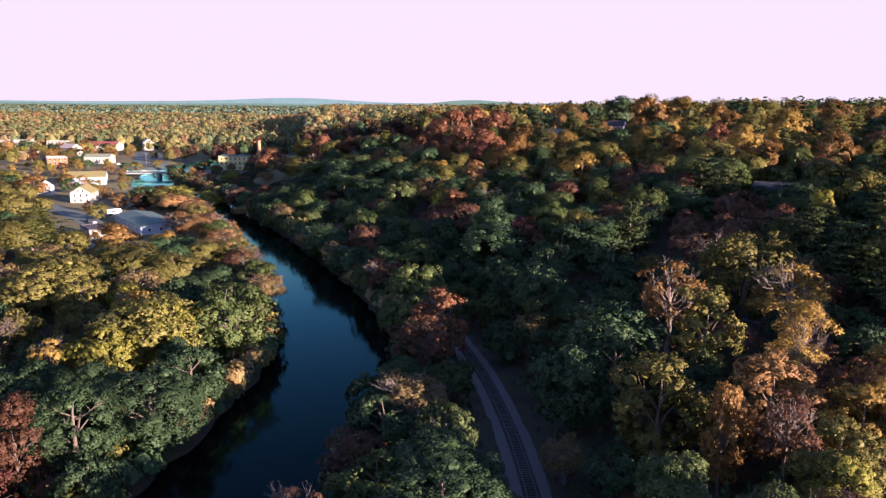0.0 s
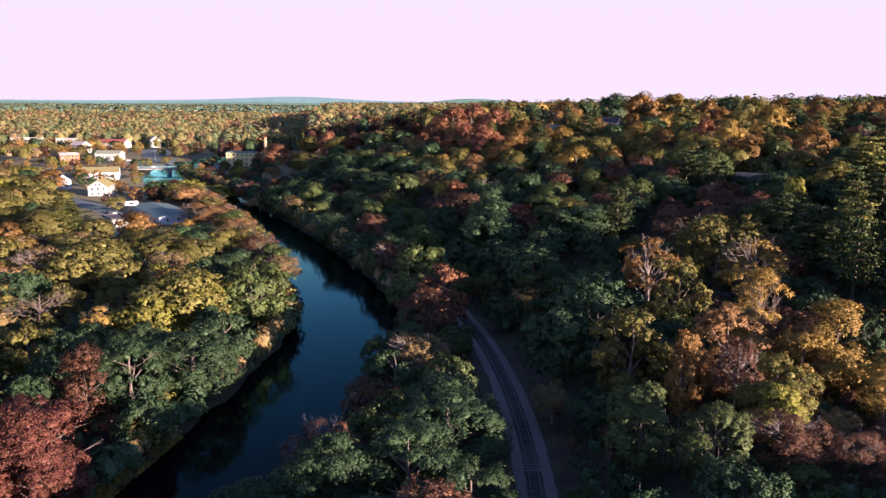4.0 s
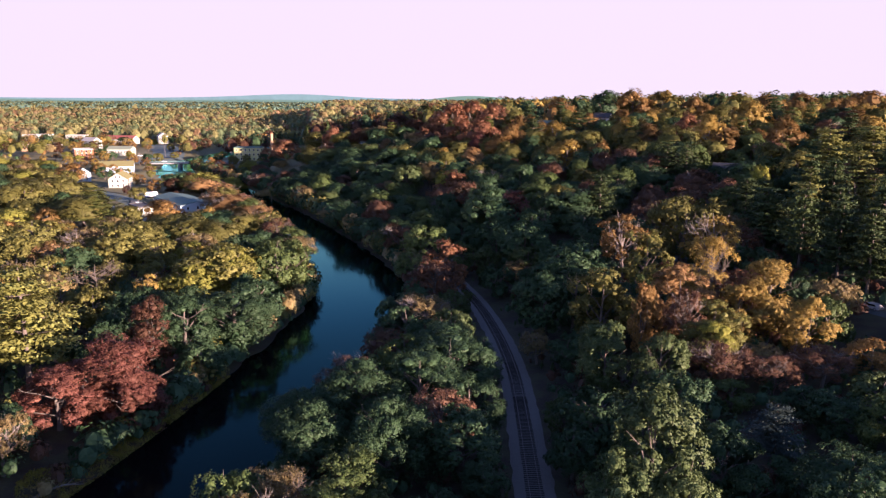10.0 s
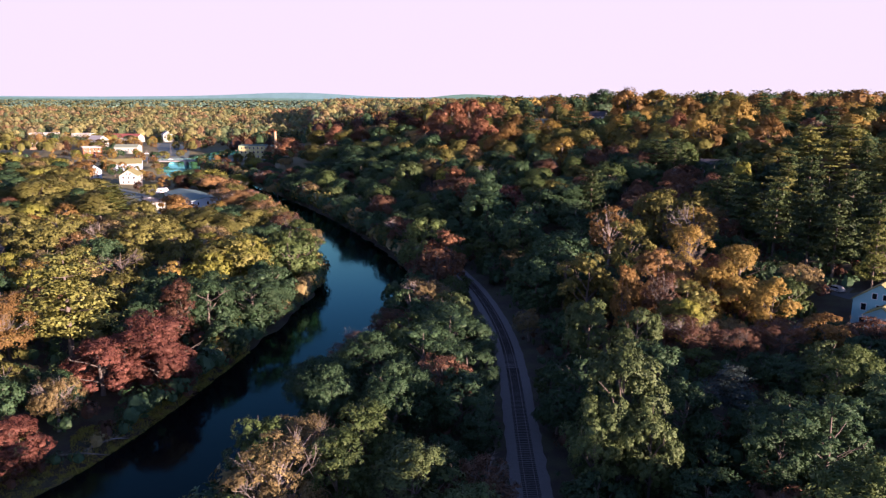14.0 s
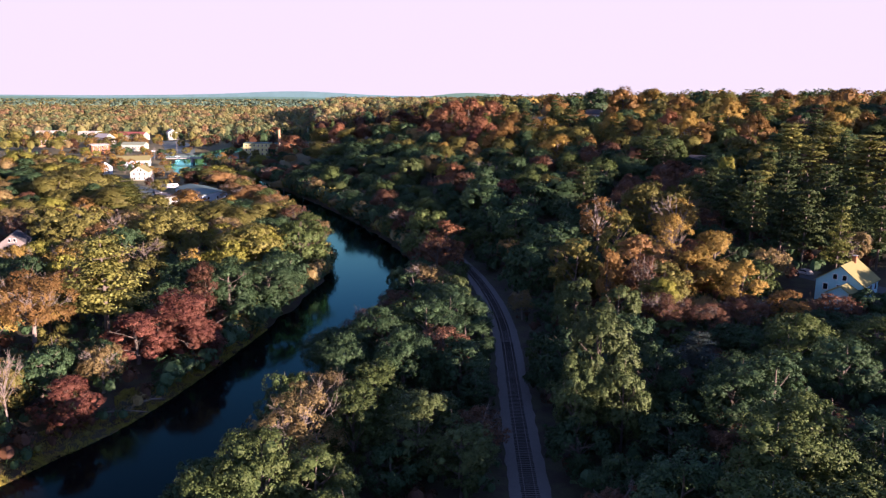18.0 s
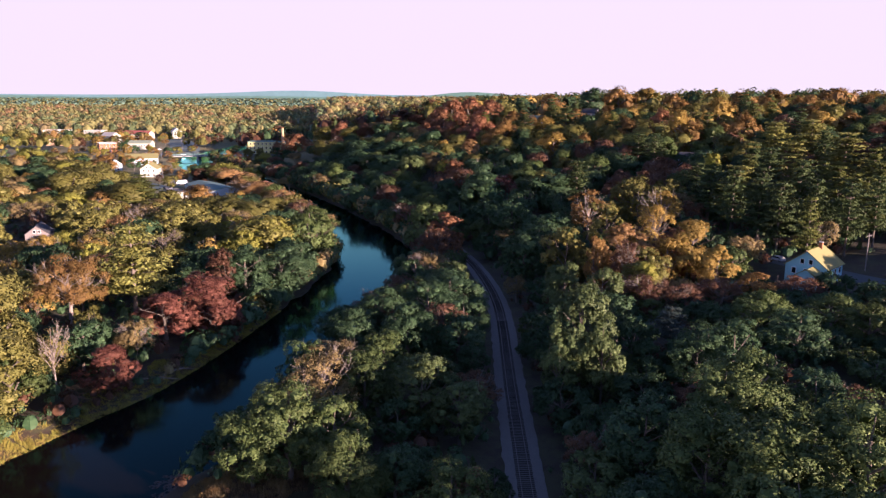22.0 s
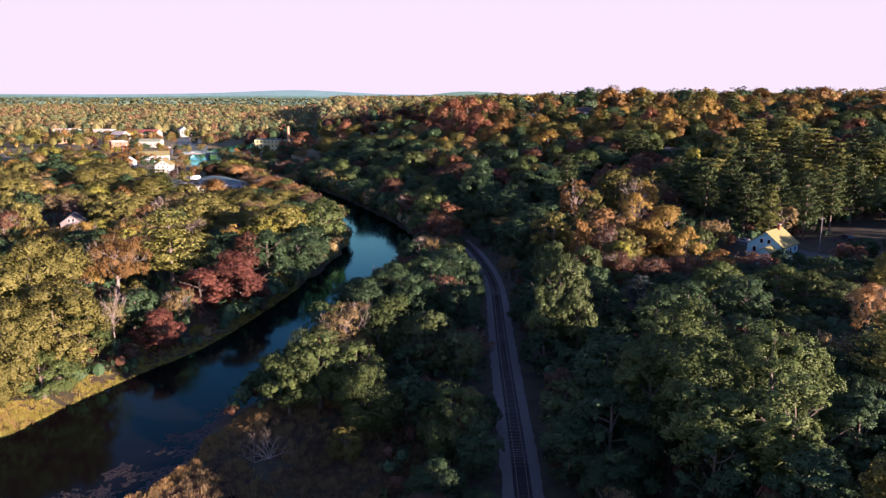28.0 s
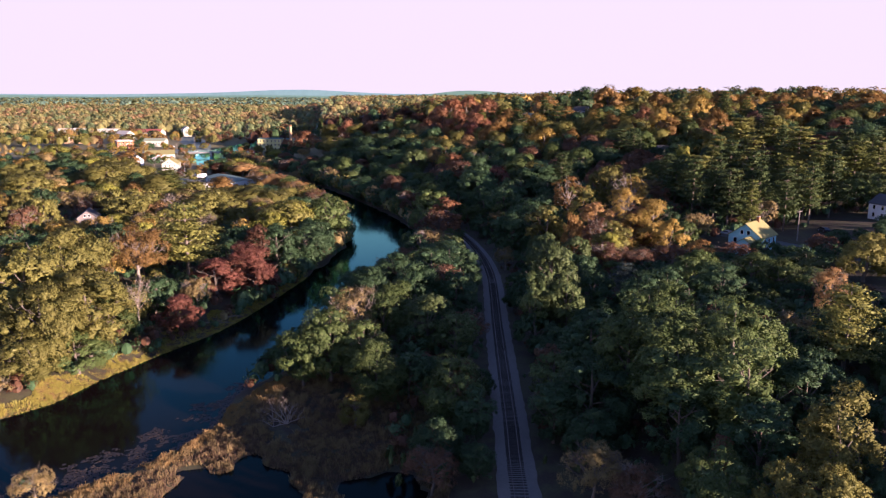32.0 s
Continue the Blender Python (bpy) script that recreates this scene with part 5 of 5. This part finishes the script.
part("deck", box_bm(-36, -5, 0.9, 36, 5, 1.7), CONCRETE, bridge)
for s in (-1, 1):
    rail = part("railing", box_bm(-36, s * 5 - 0.12, 2.5, 36, s * 5 + 0.12, 2.7), TEAL, bridge, "pale green railing")
    for k in range(19):
        part("post", box_bm(-36 + k * 4 - 0.12, s * 5 - 0.12, 1.7, -36 + k * 4 + 0.12, s * 5 + 0.12, 2.5), TEAL, rail)
for k in (-12, 12):
    part("pier", box_bm(k - 1, -4.5, -5, k + 1, 4.5, 0.9, 0.2), CONCRETE, bridge)

# streets
on_ground = lambda x, y: g_at(x, y) + 0.12
ribbon("road_1", dense([(60, 320), (84, 272), (95, 248), (104, 226), (125, 190), (150, 150)], 3), 8, on_ground, ASPHALT, "grey asphalt road past the white house", "road")
ribbon("road_2", dense([(-96, 330), (-125, 385), (-150, 430), (-163, 465), (-208, 514), (-250, 545), (-330, 590)], 4), 11, on_ground, ROAD_PALE, "asphalt street at the edge of town", "road")
ribbon("road_3", dense([(-150, 730), (-186, 721), (-222, 716), (-258, 711), (-330, 700), (-420, 690)], 4), 9, lambda x, y: max(g_at(x, y) + 0.12, 1.76), ROAD_PALE, "asphalt street over the bridge", "road")
ribbon("car_park", dense([(-292, 712), (-272, 765), (-296, 850), (-350, 960)], 6), 30, on_ground, ROAD_PALE, "wide asphalt lot in the town", "car park")
ribbon("yard", dense([(-128, 428), (-122, 405), (-110, 385)], 4), 24, lambda x, y: g_at(x, y) + 0.10, ASPHALT, "dark paved yard behind the shed", "yard")


# small trees and bushes of the town's yards and kerbs
town = np.random.default_rng(44)
BUILT = [(-208, 545, 13), (-248, 575, 12), (-141, 468, 25), (-150, 437, 11), (-333, 748, 15), (-322, 800, 18), (-256, 645, 17), (-424, 845, 22), (-515, 1000, 20), (-470, 1010, 18), (-395, 890, 15), (-400, 975, 23),
         (-355, 985, 13), (-189, 766, 18), (-160, 790, 22), (-171, 500, 7)]
STREETS = np.array([(-125, 385), (-150, 430), (-163, 465), (-185, 490), (-208, 514), (-230, 530), (-250, 545), (-290, 568), (-330, 590), (-150, 730), (-186, 721), (-222, 716), (-258, 711), (-290, 705),
                    (-330, 700), (-370, 695), (-420, 690), (-285, 735), (-275, 765), (-282, 800), (-292, 835), (-310, 880), (-325, 920), (-140, 448)])
xs, ys = scatter(-540, -120, 420, 1040, 17, town)
d_river = near(RIVER_LINE, xs, ys)
ok = is_clear(xs, ys) & (d_river[0] > 15.5) & (town.random(len(xs)) < 0.72)
for x, y, s in zip(xs[ok], ys[ok], d_river[1][ok]):
    if s > 0 and x > -120 or any(math.hypot(x - a, y - b_) < c + 2 for a, b_, c in BUILT) or np.hypot(STREETS[:, 0] - x, STREETS[:, 1] - y).min() < 14 or any((x - a) ** 2 + (y - b_) ** 2 < (0.8 * q + 3) ** 2 for a, b_, q in tree_places):
        continue
    h = town.uniform(5.0, 9.5) * (1.3 if y > 800 else 1.0)
    kind = ("oak_olive", "maple_orange", "oak_yellow", "maple_gold", "oak_olive", "thin_orange", "oak_green", "maple_dark")[int(town.integers(0, 8))]
    tree(x, y, h, h * town.uniform(0.45, 0.6), kind, "in the town", "mid")

# vehicles
def car(x, y, rot, paint, words):
    top = empty("parked_car", pose(x, y, g_at(x, y) + 0.13, 0, 0, rot))
    tagged(top, words, "car", "cars in the town")
    part("body", prism_bm([(-2.1, 0.35), (2.1, 0.35), (2.15, 0.75), (1.3, 0.95), (0.7, 1.42), (-1.2, 1.45), (-1.9, 0.98), (-2.15, 0.85)], -0.85, 0.85), paint, top)
    part("window", prism_bm([(1.1, 0.98), (0.62, 1.36), (-1.12, 1.38), (-1.6, 1.0)], -0.87, 0.87), GLASS, top)
    for wx in (-1.3, 1.3):
        for wy in (-0.75, 0.75):
            bm = bmesh.new()
            bmesh.ops.create_cone(bm, cap_ends=True, segments=14, radius1=0.33, radius2=0.33, depth=0.24, matrix=Matrix.Translation((wx, wy, 0.33)) @ Matrix.Rotation(radians(90), 4, "X"))
            wheel = part("wheel", bm, RUBBER, top)
            bm = bmesh.new()
            bmesh.ops.create_cone(bm, cap_ends=True, segments=10, radius1=0.2, radius2=0.2, depth=0.26, matrix=Matrix.Translation((wx, wy, 0.33)) @ Matrix.Rotation(radians(90), 4, "X"))
            part("rim", bm, SILVER_PAINT, wheel)


for x, y, rot, paint, words in [(-164, 466, -50, WHITE, "white parked car on the street"), (-170, 473, -50, DARK_PAINT, "dark parked car on the street"), (-172, 452, 20, SILVER_PAINT, "silver parked car on grass"),
                                (-270, 735, 10, WHITE, "white parked car in the lot"), (-276, 748, 100, DARK_PAINT, "dark parked car in the lot"), (-262, 752, 30, SILVER_PAINT, "silver parked car in the lot"),
                                (-285, 770, 60, RED_PAINT, "red parked car in the lot"), (-292, 742, 80, SILVER_PAINT, "silver parked car in the lot"), (-300, 790, 20, WHITE, "white parked car in the lot"),
                                (92, 252, 115, SILVER_PAINT, "silver parked car beside the white house"), (121, 246, 100, DARK_PAINT, "dark parked car on the roadside")]:
    car(x, y, rot, paint, words)
camper = empty("camper_van", pose(-171, 500, g_at(-171, 500), 0, 0, 55))
tagged(camper, "white camper van parked beside the shed", "camper van")
part("body", prism_bm([(-4, 0.5), (4, 0.5), (4.1, 1.4), (3.2, 2.9), (-4, 3.0)], -1.2, 1.2), WHITE, camper)
part("window", box_bm(-2.6, -1.23, 1.6, 1.0, 1.23, 2.2), GLASS, camper)
for wx in (-2.6, 2.6):
    for wy in (-1.05, 1.05):
        bm = bmesh.new()
        bmesh.ops.create_cone(bm, cap_ends=True, segments=14, radius1=0.45, radius2=0.45, depth=0.3, matrix=Matrix.Translation((wx, wy, 0.45)) @ Matrix.Rotation(radians(90), 4, "X"))
        part("wheel", bm, RUBBER, camper)


def utility_pole(x, y, h, lean=0):
    top = empty("utility_pole", pose(x, y, g_at(x, y), lean, lean, 30))
    tagged(top, "weathered wooden utility pole with crossarm", "utility pole", "utility poles")
    v, f = tube_arrays([(0, 0, -1), (0, 0, h)], [0.17, 0.12], 8)
    mesh_ob("pole", v, f, WOOD_GREY, top)
    part("crossarm", box_bm(-1.2, -0.06, h - 0.7, 1.2, 0.06, h - 0.56), WOOD_GREY, top)
    for k in (-1.0, 0.0, 1.0):
        part("insulator", box_bm(k - 0.05, -0.05, h - 0.56, k + 0.05, 0.05, h - 0.4), GLASS, top)


for x, y, h in [(108, 236, 10), (-182, 500, 10), (-214, 560, 10), (-190, 715, 11), (-262, 700, 11), (-280, 800, 11), (-300, 860, 11), (-170, 730, 11)]:
    utility_pole(x, y, h)

# ---- river bank and marsh ----
dead = empty("dead_tree", pose(-29.5, 129.5, -2.2, 0, 0, 0))
tagged(dead, "bleached leafless dead tree at the marsh edge", "dead tree")
dr = np.random.default_rng(3)


def dead_branch(p, way, length, thick, depth):
    """A bent branch that forks into thinner ones."""
    way = way / np.linalg.norm(way)
    mid = p + way * length * 0.5 + dr.normal(0, 0.07 * length, 3)
    end = mid + (way + dr.normal(0, 0.22, 3)) * length * 0.5
    out = [tube_arrays([p, mid, end], [thick, thick * 0.75, thick * 0.45], 6 if depth > 1 else 4)]
    if depth:
        for q in (mid, end, end):
            side = way + dr.normal(0, 0.55, 3) + np.array([0, 0, 0.15])
            out += dead_branch(q, side, length * dr.uniform(0.5, 0.75), thick * 0.5, depth - 1)
    return out


for a, up, L in ((170, 0.55, 2.9), (150, 1.1, 2.6), (110, 1.8, 2.7), (80, 2.4, 2.4), (50, 1.0, 2.4), (215, 0.25, 2.4), (10, 0.5, 2.0)):
    v, f = join_arrays(dead_branch(np.array([0.0, 0.0, 0.0]), np.array([math.cos(radians(a)), 0.7 * math.sin(radians(a)), up]), L, 0.12, 3))
    mesh_ob("limb", v, f, BARK_PALE, dead, smooth=True)
for (x, y, a, L) in [(-62, 185, 12, 13), (-58, 190, 40, 7)]:
    v, f = tube_arrays([(-L / 2, 0, 0), (-L / 6, 0.5, 0.5), (L / 6, 0.3, 0.7), (L / 2, -0.6, 0.4)], [0.2, 0.17, 0.12, 0.04], 6)
    log = tagged(mesh_ob("fallen_branch", v, f, BARK_PALE, smooth=True), "bleached fallen branch on the river bank", "branch")
    log.matrix_world = pose(x, y, -1.5, 0, 0, a)
    for k in range(6):
        v, f = tube_arrays([(-L / 3 + k * L / 8, 0.3, 0.5), (-L / 3 + k * L / 8 + 1.5, dr.uniform(-1.5, 1.5), 1.2)], [0.06, 0.015], 4)
        mesh_ob("twig", v, f, BARK_PALE, log, smooth=True)


def blades(name, xs, ys, low, high, wide, mats, mix_at, label, category, seed):
    r = np.random.default_rng(seed)
    n = len(xs)
    z = ground_height(xs, ys)
    clump = np.array([noise.noise((x * 0.8, y * 0.8, 1)) + 0.8 * noise.noise((x * 0.25, y * 0.25, 9)) for x, y in zip(xs, ys)])
    h, t = r.uniform(low, high, n) * np.clip(0.85 + 0.75 * clump, 0.25, 1.7), r.uniform(0, 2 * math.pi, n)
    a = np.stack([np.cos(t), np.sin(t), np.zeros(n)], 1) * wide
    lean = r.normal(0, 0.22, (n, 3)) * h[:, None]
    lean[:, 2] = 0
    base = np.stack([xs, ys, z - 0.15], 1)
    up = np.stack([np.zeros(n), np.zeros(n), h], 1)
    q = np.stack([base - a * 0.5, base + a * 0.5, base + a * 0.35 + up + lean, base - a * 0.35 + up * 0.9 + lean], 1)
    me = quads_mesh(name, q, mats, (r.random(n) + 0.9 * clump < mix_at).astype(int) if len(mats) > 1 else None)
    return tagged(new(name, me), label, category, kind="stuff")


br = np.random.default_rng(17)
n = 280000
xs, ys = br.uniform(-62, 0, n), br.uniform(92, 148, n)
d, s = near(RIVER_LINE, xs, ys)
thick = np.array([noise.noise((x * 0.12, y * 0.12, 7)) + 0.35 * noise.noise((x * 0.5, y * 0.5, 3)) for x, y in zip(xs, ys)])
ok = (s > 0) & (d > 17.0 + 2.2 * thick) & (thick > -0.42) & (near(RAIL_LINE, xs, ys)[0] > 7) & (ground_height(xs, ys) > -2.52)
# this strip by the water gets sunlight painted as golden reed colour
shore = d < 23 + 5 * thick
blades("marsh_reeds", xs[ok & ~shore], ys[ok & ~shore], 0.35, 0.95, 0.075, [REED, REED_DARK], 0.6, "dry tan and brown reeds on the marsh", "reeds", 1)
blades("golden_reeds", xs[ok & shore], ys[ok & shore], 0.3, 0.85, 0.075, [REED_SUNLIT, REED], 0.45, "marsh reeds along the shore in painted sunlit gold", "reeds", 4)
n = 120000
seg = RIVER_LINE[(RIVER_LINE[:, 1] > 100) & (RIVER_LINE[:, 1] < 240)]
seg_n = np.gradient(seg, axis=0)
seg_n = np.stack([-seg_n[:, 1], seg_n[:, 0]], 1) / np.linalg.norm(seg_n, axis=1)[:, None]
at = br.uniform(0, len(seg) - 1.001, n)
i0, fr = at.astype(int), (at % 1)[:, None]
off = br.uniform(13.5, 25.0, n)
xs, ys = ((seg[i0] * (1 - fr) + seg[i0 + 1] * fr) + seg_n[i0] * off[:, None]).T
d, s = near(RIVER_LINE, xs, ys)
edge_at = 14.0 + 3.0 * step(185, 160, ys)
ok = (s < 0) & (d > edge_at - 0.2) & (d < edge_at + 6.0 + 2.0 * np.sin(ys * 0.4))
blades("bank_grass", xs[ok], ys[ok], 0.18, 0.6, 0.10, [GRASS_MAT, REED_SUNLIT], 0.2, "dry yellow grass along the river bank", "grass", 2)
# fallen leaves and pads that drift at the shore
n = 60000
xs, ys = br.uniform(-72, -30, n), br.uniform(96, 150, n)
d, s = near(RIVER_LINE, xs, ys)
thick = np.array([noise.noise((x * 0.22, y * 0.22, 2)) + 0.5 * noise.noise((x * 0.9, y * 0.9, 5)) for x, y in zip(xs, ys)])
ok = (s > 0) & (d > 10.5 - 3 * thick) & (d < 21) & (thick > 0.12 - 0.04 * (d - 12))
k = int(ok.sum())
t = br.uniform(0, 2 * math.pi, k)
a, c = br.uniform(0.10, 0.24, (2, k))
cen = np.stack([xs[ok], ys[ok], np.full(k, -2.488) + br.uniform(0, 0.02, k)], 1)
u, w = np.stack([np.cos(t), np.sin(t), np.zeros(k)], 1) * a[:, None], np.stack([-np.sin(t), np.cos(t), np.zeros(k)], 1) * c[:, None]
tagged(new("floating_leaves", quads_mesh("floating_leaves", np.stack([cen - u, cen - w, cen + u, cen + w], 1), [PAD, REED_DARK], (br.random(k) < 0.12).astype(int))), "dark red-brown leaves drifting at the shore", "leaves", kind="stuff")
tree(-59, 101, 6.5, 3.0, "thin_tan", "on the marsh shore", "near")
